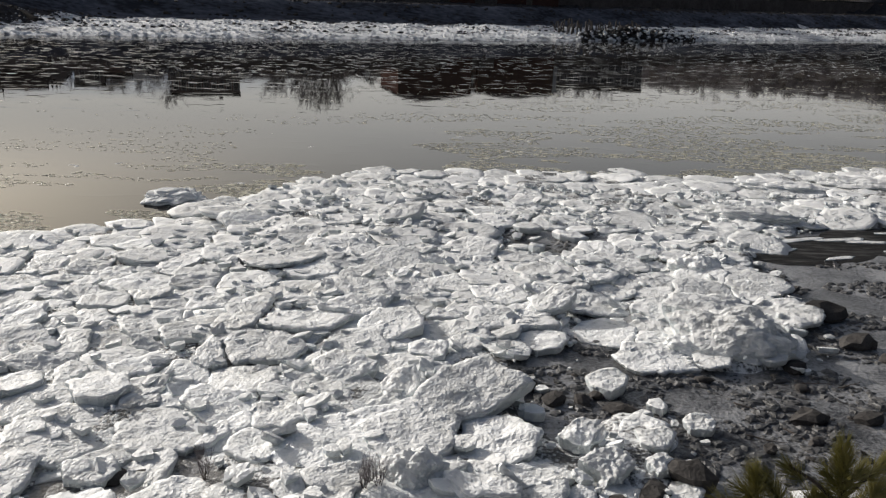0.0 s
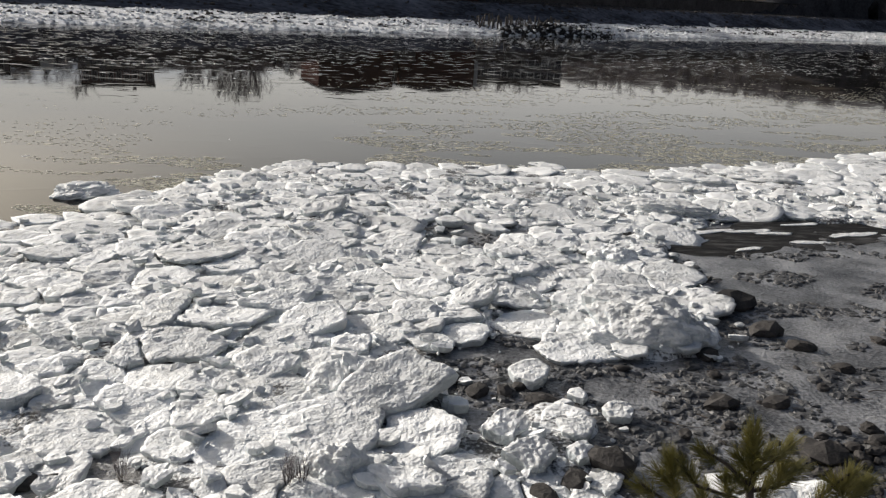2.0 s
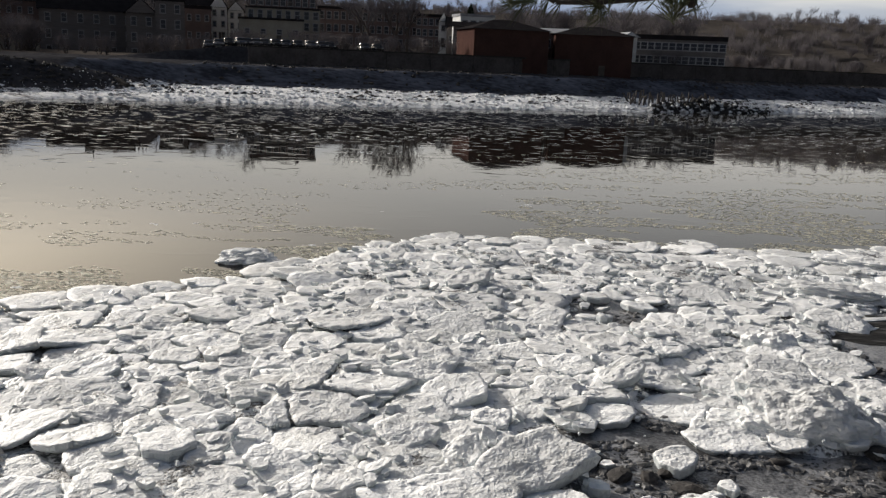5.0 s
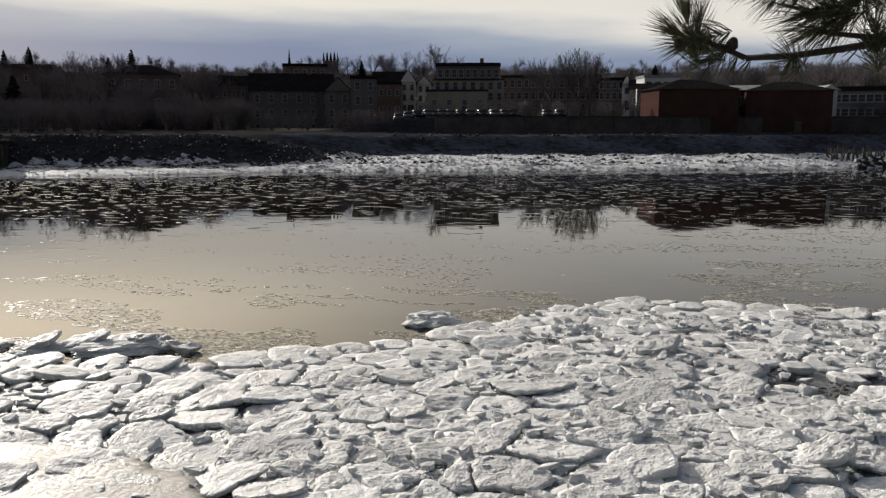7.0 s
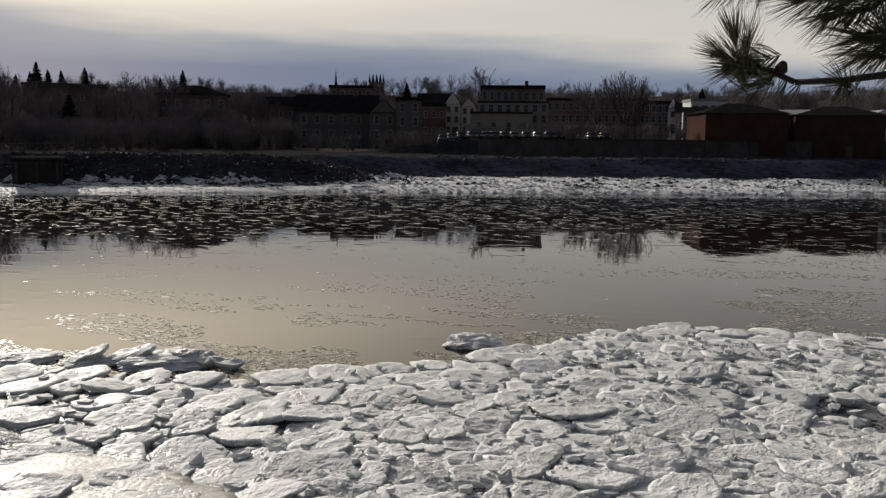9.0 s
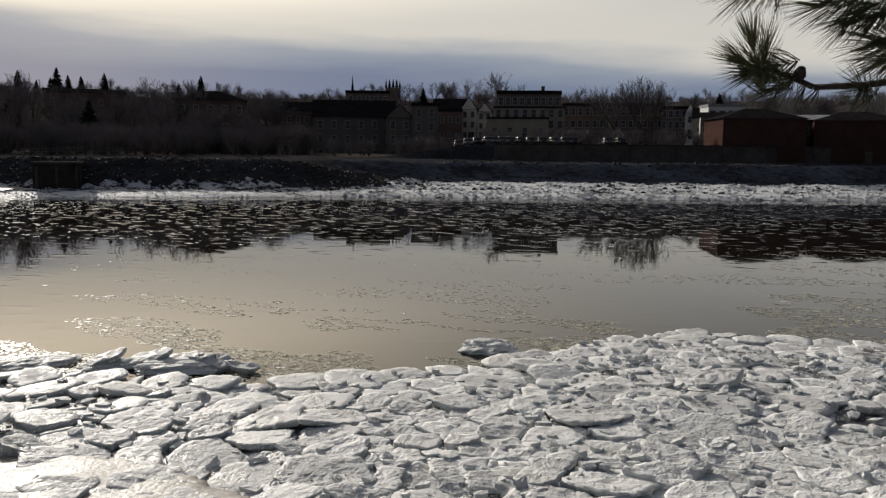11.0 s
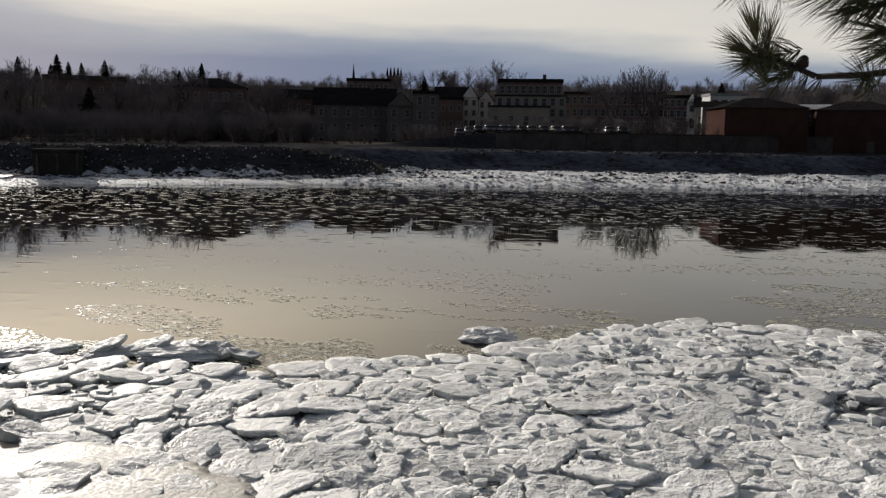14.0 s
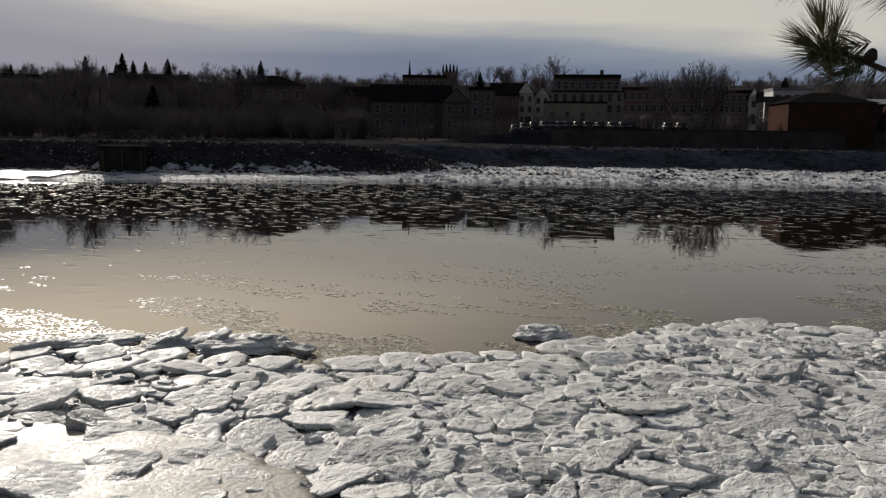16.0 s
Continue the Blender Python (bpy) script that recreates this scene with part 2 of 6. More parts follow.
CONIFER = material("conifer_needles", (0.02, 0.028, 0.02), (0.055, 0.068, 0.045), 0.8, 6, (0.7, 0.9), 0.5, 0.05, spec=0.0)
NEEDLE = material("pine_needles", (0.05, 0.058, 0.024), (0.14, 0.14, 0.06), 6, 60, (0.4, 0.6), 0.1, 0.002)
# yellower young needles, with the sunlight on the sapling mixed into the colour
LIT_YOUNG_NEEDLE = material("sunlit_young_needles", (0.085, 0.085, 0.018), (0.22, 0.19, 0.05), 6, 60, (0.4, 0.6), 0.1, 0.002)
PINE_BARK = material("pine_bark", (0.03, 0.024, 0.02), (0.08, 0.062, 0.05), 30, 160, (0.8, 0.95), 0.9, 0.004)
OLD_WOOD = material("weathered_piles", (0.04, 0.035, 0.03), (0.12, 0.10, 0.085), 1, 9, (0.7, 0.95), 0.5, 0.03)
CONCRETE = material("dark_concrete", (0.035, 0.033, 0.031), (0.08, 0.075, 0.07), 0.6, 5, (0.7, 0.95), 0.5, 0.05, spec=0.0)
CAR_PAINT = material("car_paint", (0.08, 0.08, 0.09), (0.14, 0.14, 0.15), 1, 4, (0.15, 0.25), 0.0, 0.01, metal=0.3, vary=0.8)
RUBBER = material("tyre_rubber", (0.015, 0.015, 0.015), (0.03, 0.03, 0.03), 2, 20, (0.8, 0.9), 0.1, 0.01)
METAL = material("galvanised_metal", (0.30, 0.30, 0.30), (0.45, 0.45, 0.44), 1, 10, (0.35, 0.55), 0.1, 0.01, metal=0.8)


def water_material():
    m = bpy.data.materials.new("river_water")
    m.use_nodes = True
    n, l = m.node_tree.nodes, m.node_tree.links
    b = n["Principled BSDF"]
    b.inputs["Base Color"].default_value = (0.014, 0.012, 0.010, 1)
    b.inputs["Roughness"].default_value = 0.025
    b.inputs["IOR"].default_value = 1.33
    b.inputs["Specular IOR Level"].default_value = 0.33
    geo, mp = n.new("ShaderNodeNewGeometry"), n.new("ShaderNodeMapping")
    mp.inputs["Rotation"].default_value = (0, 0, radians(-24))
    mp.inputs["Scale"].default_value = (0.5, 1.0, 1.0)
    l.new(geo.outputs["Position"], mp.inputs["Vector"])
    wave, broad = n.new("ShaderNodeTexNoise"), n.new("ShaderNodeTexNoise")
    wave.inputs["Scale"].default_value, wave.inputs["Detail"].default_value = 1.25, 1.5
    broad.inputs["Scale"].default_value, broad.inputs["Detail"].default_value = 0.06, 2.0
    l.new(mp.outputs[0], wave.inputs["Vector"])
    l.new(mp.outputs[0], broad.inputs["Vector"])
    # breeze: the far half of the channel is ruffled, the near half is smooth with frazil
    sep, edge = n.new("ShaderNodeSeparateXYZ"), n.new("ShaderNodeMath")
    l.new(geo.outputs["Position"], sep.inputs[0])
    edge.operation, edge.inputs[1].default_value = "MULTIPLY_ADD", -0.42
    l.new(sep.outputs["X"], edge.inputs[0])
    l.new(sep.outputs["Y"], edge.inputs[2])
    add = n.new("ShaderNodeMath")
    add.operation, add.inputs[1].default_value = "MULTIPLY_ADD", 22.0
    l.new(broad.outputs["Fac"], add.inputs[0])
    l.new(edge.outputs[0], add.inputs[2])
    rng = n.new("ShaderNodeMapRange")
    rng.interpolation_type = "SMOOTHSTEP"
    for key, v in (("From Min", 62.0), ("From Max", 98.0), ("To Min", 0.012), ("To Max", 0.095)):
        rng.inputs[key].default_value = v
    l.new(add.outputs[0], rng.inputs["Value"])
    # more wind on the open reach upstream
    gust, force = n.new("ShaderNodeMapRange"), n.new("ShaderNodeMath")
    for key, v in (("From Min", -20.0), ("From Max", -65.0), ("To Min", 1.0), ("To Max", 1.7)):
        gust.inputs[key].default_value = v
    l.new(sep.outputs["X"], gust.inputs["Value"])
    force.operation = "MULTIPLY"
    l.new(rng.outputs[0], force.inputs[0])
    l.new(gust.outputs[0], force.inputs[1])
    bp = n.new("ShaderNodeBump")
    bp.inputs["Distance"].default_value = 0.42
    l.new(force.outputs[0], bp.inputs["Strength"])
    # short crests on an otherwise calm surface
    crest, sum_ = n.new("ShaderNodeMapRange"), n.new("ShaderNodeMath")
    crest.interpolation_type = "SMOOTHSTEP"
    crest.inputs["From Min"].default_value, crest.inputs["From Max"].default_value = 0.585, 0.79
    l.new(wave.outputs["Fac"], crest.inputs["Value"])
    sum_.operation, sum_.inputs[1].default_value = "MULTIPLY_ADD", 0.12
    l.new(wave.outputs["Fac"], sum_.inputs[0])
    l.new(crest.outputs[0], sum_.inputs[2])
    l.new(sum_.outputs[0], bp.inputs["Height"])
    l.new(bp.outputs[0], b.inputs["Normal"])
    return m


WATER = water_material()


# ---- mesh helpers ----
def mesh_object(name, verts, faces, mat, parent=None, smooth=False, label=""):
    """smooth: one value, or one for each face."""
    me = bpy.data.meshes.new(name)
    me.from_pydata([tuple(v) for v in verts], [], [tuple(f) for f in faces])
    for mt in (mat if isinstance(mat, (list, tuple)) else [mat]):
        me.materials.append(mt)
    if smooth:
        me.polygons.foreach_set("use_smooth", smooth if isinstance(smooth, list) else [True] * len(me.polygons))
    me.update()
    ob = new(name, me)
    if parent is not None:
        ob.parent = parent
    if label:
        ob["label"] = label
    return ob


def part(name, bm, mat, parent, label="", smooth=False):
    me = bpy.data.meshes.new(name)
    bm.normal_update()
    bm.to_mesh(me)
    bm.free()
    me.materials.append(mat)
    if smooth:
        me.polygons.foreach_set("use_smooth", [True] * len(me.polygons))
    ob = new(name, me)
    ob.parent = parent
    if label:
        ob["label"] = label
    return ob


def empty(name, m):
    e = new(name)
    e.empty_display_size = 0.3
    e.matrix_basis = m
    return e


def box(bm, cx, cy, cz, sx, sy, sz, rz=0.0, bevel=0.0):
    r = bmesh.ops.create_cube(bm, size=1.0, matrix=pose(cx, cy, cz, 0, 0, rz) @ Matrix.Diagonal((sx, sy, sz, 1)))
    if bevel:
        es = list({e for v in r["verts"] for e in v.link_edges})
        bmesh.ops.bevel(bm, geom=es, offset=bevel, segments=1, affect="EDGES")
    return bm


def tube(verts, faces, p, q, r0, r1, sides=5):
    """A tapered limb from p to q, appended to verts and faces."""
    p, q = Vector(p), Vector(q)
    d = (q - p).normalized()
    a = d.orthogonal().normalized()
    b = d.cross(a)
    k = len(verts)
    for c, r in ((p, r0), (q, r1)):
        for i in range(sides):
            w = 2 * math.pi * i / sides
            verts.append(c + (a * math.cos(w) + b * math.sin(w)) * r)
    for i in range(sides):
        j = (i + 1) % sides
        faces.append((k + i, k + j, k + sides + j, k + sides + i))
    faces.append(tuple(k + sides + i for i in range(sides)))


# ---- lie of the land ----
SHORE_X = (-45, -30, -21.7, -18.5, -15.5, -13, -11, -9.3, -7.6, -4.2, -2.4, 3.4, 8.2, 13.8, 22, 34, 60)
SHORE_Y = (6, 12, 15.2, 17.4, 17.8, 18.6, 19.6, 21.4, 23, 28.3, 30, 30.2, 30, 32, 35.6, 41, 53)
FAR_X = (-260, -130, -90, -76, -61, -50, -18, 15, 74, 200, 420)
FAR_Y = (8, 50, 68, 77, 85, 94, 106, 122, 160, 230, 360)


def shore(x):
    return float(np.interp(x, SHORE_X, SHORE_Y))


def far_shore(x):
    return float(np.interp(x, FAR_X, FAR_Y))


def ground_z(x, y):
    """Height of the near foreshore: a gentle tidal flat, then the steep bank under the camera."""
    d = (shore(x) - y) * 0.85
    z = 0.05 * d if d > 0 else 0.12 * d
    if y < 5.5:
        z += min(5.5 - y, 4.0) * 0.95
    return z


MUD_X = (7.49, 9.93, 12.35, 14.57, 15.87, 9.81, 6.75, 3.04, 2.92, 3.14, 3.25, 2.53, 1.65, 1.22, 1.01, 1.64, 2.65, 3.14, 3.78, 5.32, 6.34, 6.94, 6.49)
MUD_Y = (19.66, 22.84, 23.28, 22.67, 21.25, 11.08, 7.97, 7.3, 8.17, 9.22, 10.17, 10.79, 9.2, 10.04, 11.54, 12.97, 14.15, 13.18, 12.2, 12.28, 13.35, 15.97, 17.14)


def in_mud(x, y):
    if math.hypot((x - 2.92) / 1.9, (y - 20.40) / 1.5) + 0.35 * wob(x, y, 1.2, 6) < 1:
        return True
    inside, j = False, len(MUD_X) - 1
    for i in range(len(MUD_X)):
        if (MUD_Y[i] > y) != (MUD_Y[j] > y) and x < (MUD_X[j] - MUD_X[i]) * (y - MUD_Y[i]) / (MUD_Y[j] - MUD_Y[i]) + MUD_X[i]:
            inside = not inside
        j = i
    return inside


def wob(x, y, s, seed=0.0):
    return noise.noise(Vector((x * s, y * s, seed)))


def sheet(name, x0, x1, nx, y0, y1, ny, zf, mat, keep=None, thick=0.0):
    """A draped grid; keep chooses the cells."""
    verts, faces, ids = [], [], {}
    xs, ys = np.linspace(x0, x1, nx), np.linspace(y0, y1, ny)

    def vid(i, j):
        if (i, j) not in ids:
            ids[i, j] = len(verts)
            verts.append((xs[i], ys[j], zf(xs[i], ys[j])))
        return ids[i, j]
    for i in range(nx - 1):
        for j in range(ny - 1):
            cx, cy = (xs[i] + xs[i + 1]) / 2, (ys[j] + ys[j + 1]) / 2
            if keep is None or keep(cx, cy):
                faces.append((vid(i, j), vid(i + 1, j), vid(i + 1, j + 1), vid(i, j + 1)))
    return mesh_object(name, verts, faces, mat, smooth=True)


# ground: one sheet from behind the camera, under the river, to the far hills
def land(x, y):
    s, f = shore(x), far_shore(x)
    if y < s + 3:
        return max(ground_z(x, y), -0.5) + (0.05 * wob(x, y, 0.8) + 0.03 * wob(x, y, 2.7) if y < s else 0)
    if y < f - 2:
        return -1.0
    d = y - f
    top = 4.6 + 2.2 * min(1.0, max(0.0, (x + 62) / 14.0))
    if d < 0:
        z = d * 0.4
    else:
        left = float(np.interp(d, (0, 3, 10, 17, 36, 3000), (0, 0.4, 0.9, 4.4, 4.5, 4.6)))
        right = float(np.interp(d, (0, 3, 20, 24.5, 36, 3000), (0, 0.45, 1.5, 4.1, 4.3, 4.6)))
        z = left + (right - left) * min(1.0, max(0.0, (x + 66) / 18.0))
    if d > 3:
        z += 0.25 * wob(x, y, 0.25) * min(1, (d - 3) / 6)
    step = min(1.0, max(0.0, (d - 36) / 3.0))
    hill = float(np.interp(math.hypot(x, y), (212, 250, 290, 330, 460, 900), (0, 11.5, 20, 24, 29, 34)))
    return max(z, top * step, hill + 0.6 * wob(x, y, 0.03)) if step else z


def graded(parts):
    out = []
    for a, b, n in parts:
        out += list(np.linspace(a, b, n, endpoint=False))
    return out + [parts[-1][1]]


gx = graded([(-2500, -300, 10), (-300, -120, 20), (-120, -28, 60), (-28, 32, 200), (32, 160, 45), (160, 420, 16), (420, 2500, 8)])
gy = graded([(-60, 0, 6), (0, 5, 16), (5, 40, 130), (40, 70, 8), (64, 240, 190), (230, 400, 40), (400, 3000, 12)])
verts = [(x, y, land(x, y)) for x in gx for y in gy]
ny = len(gy)
faces, mats = [], []
for i in range(len(gx) - 1):
    for j in range(ny - 1):
        faces.append((i * ny + j, (i + 1) * ny + j, (i + 1) * ny + j + 1, i * ny + j + 1))
        cx, cy = (gx[i] + gx[i + 1]) / 2, (gy[j] + gy[j + 1]) / 2
        d = cy - far_shore(cx)
        if cy < shore(cx) + 6:
            k = 0
        elif cx < -46 + 5 * wob(cx, cy, 0.1) and 4 + 3 * wob(cx, cy, .2) < d < 11 + 4 * wob(cx, cy, .15):
            k = 5
        elif cx < -52 + 5 * wob(cx, cy, 0.1) and 9.5 + 4 * wob(cx, cy, .15) < d < 19:
            k = 2
        elif d < (18 if cx > -52 else 13) + 3 * wob(cx, cy, 0.2, 3):
            k = 1
        # upper snow band, painted in the dark blue shade colour
        elif cx > -60 and d < 25:
            k = 4
        elif d < 36:
            k = 2
        elif d < 41:
            k = 2
        else:
            k = 3
        mats.append(k)
ground = mesh_object("ground", verts, faces, [MUD, FAR_SNOW, FAR_EARTH, DRY_GRASS, SHADED_SNOW, SNOW_RIPRAP], smooth=True)
ground.data.polygons.foreach_set("material_index", mats)
tagged(ground, "frozen grey mud flat, snowy far bank and brown winter ground", "ground", kind="structure")

wverts = [(-2500, -60, 0), (2500, -60, 0), (2500, 900, 0), (-2500, 900, 0)]
water = mesh_object("water", wverts, [(0, 1, 2, 3)], WATER)
tagged(water, "dark calm river water reflecting cloudy sky and far bank", "water", kind="structure")


# ---- near ice ----
def in_ice(x, y):
    return 5.6 < y < shore(x) and not in_mud(x, y)


def swell(x, y):
    """The outer field is heaped a little where the floes have run aground."""
    return 0.11 * min(1.0, max(0.0, (y - 20) / 6)) * min(1.0, max(0.0, (x + 9) / 4))


def sheet_z(x, y):
    crust = abs(wob(x, y, 1.3, 5)) * 0.10 + abs(wob(x, y, 3.4, 9)) * 0.06
    return ground_z(x, y) + swell(x, y) + 0.06 + 0.16 * wob(x, y, 0.45, 2) + crust


# the sheet thins out and dips under the mud at its ragged edge
sx_n, sy_n = 520, 330
sxs, sys_ = np.linspace(-30, 34, sx_n), np.linspace(5.4, 44, sy_n)
cover = np.zeros((sx_n, sy_n))
for i in range(sx_n):
    for j in range(sy_n):
        x, y = sxs[i], sys_[j]
        if y < shore(x) and abs(x) < 7 + y * 1.35:
            dx, dy = 0.6 * wob(x, y, 0.7, 8) + 0.2 * wob(x, y, 2.5, 3), 0.6 * wob(x, y, 0.7, 4)
            cover[i, j] = in_ice(x + dx, y + dy) and y < shore(x) - 0.3
for _ in range(3):
    pad = np.pad(cover, 1, mode="edge")
    cover = (pad[:-2, 1:-1] + pad[2:, 1:-1] + pad[1:-1, :-2] + pad[1:-1, 2:] + 2 * cover) / 6
verts, faces, ids = [], [], {}


def sheet_vertex(i, j):
    if (i, j) not in ids:
        ids[i, j] = len(verts)
        x, y, c = sxs[i], sys_[j], min(1.0, cover[i, j] * 1.15)
        g = ground_z(x, y) - 0.10
        verts.append((x, y, g + c * (sheet_z(x, y) - 0.03 - g)))
    return ids[i, j]


for i in range(sx_n - 1):
    for j in range(sy_n - 1):
        if cover[i, j] + cover[i + 1, j] + cover[i, j + 1] + cover[i + 1, j + 1] > 0.05:
            faces.append((sheet_vertex(i, j), sheet_vertex(i + 1, j), sheet_vertex(i + 1, j + 1), sheet_vertex(i, j + 1)))
ice_sheet = mesh_object("ice_sheet", verts, faces, SHEET, smooth=True)
tagged(ice_sheet, "lumpy sheet of white slush ice over the mud", "ice", kind="structure")


def glaze_z(x, y):
    r = math.hypot((x + 11.5) / 4.6, (y - 9.3) / 2.6) + 0.25 * wob(x, y, 0.8, 3)
    return ground_z(x, y) + 0.16 + 0.02 * wob(x, y, 0.9) if r < 1 else ground_z(x, y) - 0.2


glaze = sheet("glazed_ice", -(11.5) - 6.5, -(11.5) + 6.5, 90, 9.3 - 3.6, 9.3 + 3.6, 60, glaze_z, GLAZE)
tagged(glaze, "smooth wet glazed ice sheet shining in low sun", "ice", kind="structure")


def floe_mesh(rnd, length, width, thick, sides, rings, rough):
    """A broken slab with a many-cornered outline."""
    k = rnd.randint(5, 8)
    corners = sorted((i + rnd.uniform(-0.33, 0.33)) * 2 * math.pi / k for i in range(k))
    radii = [rnd.uniform(0.68, 1.2) for _ in range(k)]
    pts = [Vector((math.cos(a) * r * length / 2, math.sin(a) * r * width / 2)) for a, r in zip(corners, radii)]
    out, per, chip = [], max(2, sides // k), rnd.uniform(0, 90)
    for i in range(k):
        a, b, c = pts[i - 1], pts[i], pts[(i + 1) % k]
        for s in range(per):
            u = s / per
            q = b.lerp(c, u)
            if s == 0:
                q = b * 0.98 + (a + c) * 0.01
            out.append(q * (1 + 0.045 * rnd.uniform(-1, 1) + 0.13 * wob(q.x, q.y, 2.6, chip)))
    return slab_mesh(rnd, out, thick, rings, rough)


def slab_mesh(rnd, out, thick, rings, rough):
    """The body under an outline: worn rim, undercut edge and crusted uneven top."""
    n = len(out)
    seed = rnd.uniform(0, 90)
    verts, faces = [], []
    rim = [(0.80, -thick), (0.95, -thick * 0.62), (1.0, -thick * 0.12), (0.985, 0.0)]
    rim += [(0.975 - 0.95 * (j + 1) / (rings + 1), 0.004) for j in range(rings)]
    for f, z in rim:
        for q in out:
            p = q * f
            dz = rough * (0.9 * wob(p.x, p.y, 1.3, seed) + 0.9 * wob(p.x, p.y, 4.0, seed)) + min(rough, 0.035) * (0.9 * abs(wob(p.x, p.y, 8, seed)) + 0.5 * wob(p.x, p.y, 19, seed))
            jig = 0.04 * thick * rnd.uniform(-1, 1)
            verts.append((p.x * (1 + jig), p.y * (1 + jig), z + (dz if z > -thick * 0.5 else 0.3 * dz)))
    verts.append((0, 0, 0.015 + rough * wob(0, 0, 2, seed)))
    for j in range(len(rim) - 1):
        for i in range(n):
            i2 = (i + 1) % n
            faces.append((j * n + i, j * n + i2, (j + 1) * n + i2, (j + 1) * n + i))
    last = (len(rim) - 1) * n
    for i in range(n):
        faces.append((last + i, last + (i + 1) % n, len(verts) - 1))
    faces.append(tuple(range(n - 1, -1, -1)))
    return verts, faces, [j // n >= 3 for j in range((len(rim) - 1) * n)] + [True] * n + [False]


placed = []
floe_count = [0]


def floe(x, y, length, width, turn=0, tilt=0, pitch=0, thick=0.2, lift=0.0, rough=0.035, label="", z=None):
    """One ice floe lying on the shore."""
    floe_count[0] += 1
    rnd = random.Random(1000 + floe_count[0])
    verts, faces, soft = floe_mesh(rnd, length, width, thick, 48, 9, rough)
    base = sheet_z(x, y) if z is None else z
    ob = mesh_object("ice_floe", verts, faces, ICE, smooth=soft)
    h = base + min(thick * 0.38, 0.2) + lift + 0.2 * math.sin(radians(abs(tilt))) * length + 0.15 * math.sin(radians(abs(pitch))) * width
    ob.matrix_basis = pose(x, y, h, pitch, tilt, turn)
    tagged(ob, label or "white snow-crusted ice floe stranded among others on shore", "ice floe", "stranded ice floes")
    placed.append((x, y, length / 2, width / 2))
    return ob


floe(-0.75, 9.75, 1.7, 1.1, 8, -3, 6, 0.16, rough=0.02, label="broad smooth snow-covered ice slab")
slabs = []


def slab(x, y, length, width, turn=0, tilt=0, pitch=0, thick=0.2):
    """One cell of the packed mosaic, filled further down."""
    slabs.append((x, y, (length + width) * 0.25, tilt, pitch, thick))


def mound(x, y, sx, sy, sz, turn=0, z=None, label="rough rounded mound of snowy ice"):
    """A heaped lump of ice with a broad foot and broken, lumpy flanks."""
    floe_count[0] += 1
    rr = random.Random(2000 + floe_count[0])
    bm = bmesh.new()
    bmesh.ops.create_icosphere(bm, subdivisions=5, radius=0.5)
    o = Vector((rr.uniform(0, 50), rr.uniform(0, 50), 0))
    for v in bm.verts:
        c = v.co
        d = 1 + 0.28 * noise.noise(c * 2.4 + o) + 0.34 * (0.45 - noise.voronoi(c * 4.5 + o)[0][0]) + 0.14 * (0.45 - noise.voronoi(c * 11 + o)[0][0])
        c = Vector((c.x * sx * d, c.y * sy * d, c.z * sz * d * (1 if c.z > 0 else 0.4)))
        v.co = c
    me = bpy.data.meshes.new("ice_mound")
    bm.to_mesh(me)
    bm.free()
    me.materials.append(ICE)
    ob = new("ice_mound", me)
    ob.matrix_basis = pose(x, y, (sheet_z(x, y) if z is None else z), 0, 0, turn)
    placed.append((x, y, sx * 0.45, sy * 0.45))
    return tagged(ob, label, "ice mound")


slab(-6.41, 14.91, 1.13, 0.92, -6, -1, -3, 0.20)
slab(-5.61, 14.98, 0.82, 0.67, -18, -5, 0, 0.22)
slab(-5.06, 14.58, 0.75, 0.62, -13, 5, -3, 0.19)
slab(-4.35, 14.66, 0.92, 0.75, -6, 1, 2, 0.16)
slab(-3.34, 13.93, 0.98, 0.80, 6, 0, 0, 0.21)
slab(-5.15, 17.02, 1.39, 1.14, -18, 3, 0, 0.20)
slab(-6.71, 18.14, 1.48, 1.21, -19, 4, -3, 0.19)
slab(-4.84, 18.62, 1.75, 1.44, 2, 2, 1, 0.23)
slab(-2.80, 16.87, 1.28, 1.05, 6, -1, -2, 0.23)
slab(-2.49, 16.23, 0.66, 0.54, -10, -4, 2, 0.16)
slab(-1.63, 16.74, 1.24, 1.01, 3, 1, 3, 0.17)
slab(-0.87, 16.93, 0.70, 0.57, 2, -1, -1, 0.20)
slab(-2.63, 14.66, 0.80, 0.66, 8, 2, -0, 0.23)
slab(-5.05, 13.38, 0.88, 0.72, 5, 2, 2, 0.16)
slab(-4.24, 13.02, 0.98, 0.80, 6, 4, 2, 0.20)
slab(-5.60, 12.66, 1.10, 0.90, -14, 3, 1, 0.20)
slab(-4.67, 11.63, 0.96, 0.79, -17, 4, -3, 0.24)
slab(-3.73, 10.94, 0.64, 0.52, 4, -1, -4, 0.16)
slab(-2.25, 10.84, 0.82, 0.67, 7, 4, -3, 0.14)
slab(-1.47, 10.08, 0.80, 0.52, -9, 2, -0, 0.17)
slab(-0.25, 9.54, 1.36, 1.11, 13, 0, 2, 0.24)
slab(-2.19, 9.27, 0.84, 0.68, -10, 1, -3, 0.14)
slab(-3.56, 9.71, 1.56, 1.01, -6, 1, -3, 0.16)
slab(-4.79, 10.65, 0.90, 0.74, 3, -2, -5, 0.24)
slab(-2.06, 8.37, 0.89, 0.57, -3, -0, 2, 0.19)
slab(-1.11, 8.35, 0.72, 0.56, 3, 1, 0, 0.20)
slab(-2.75, 8.60, 0.52, 0.34, -3, -1, 3, 0.21)
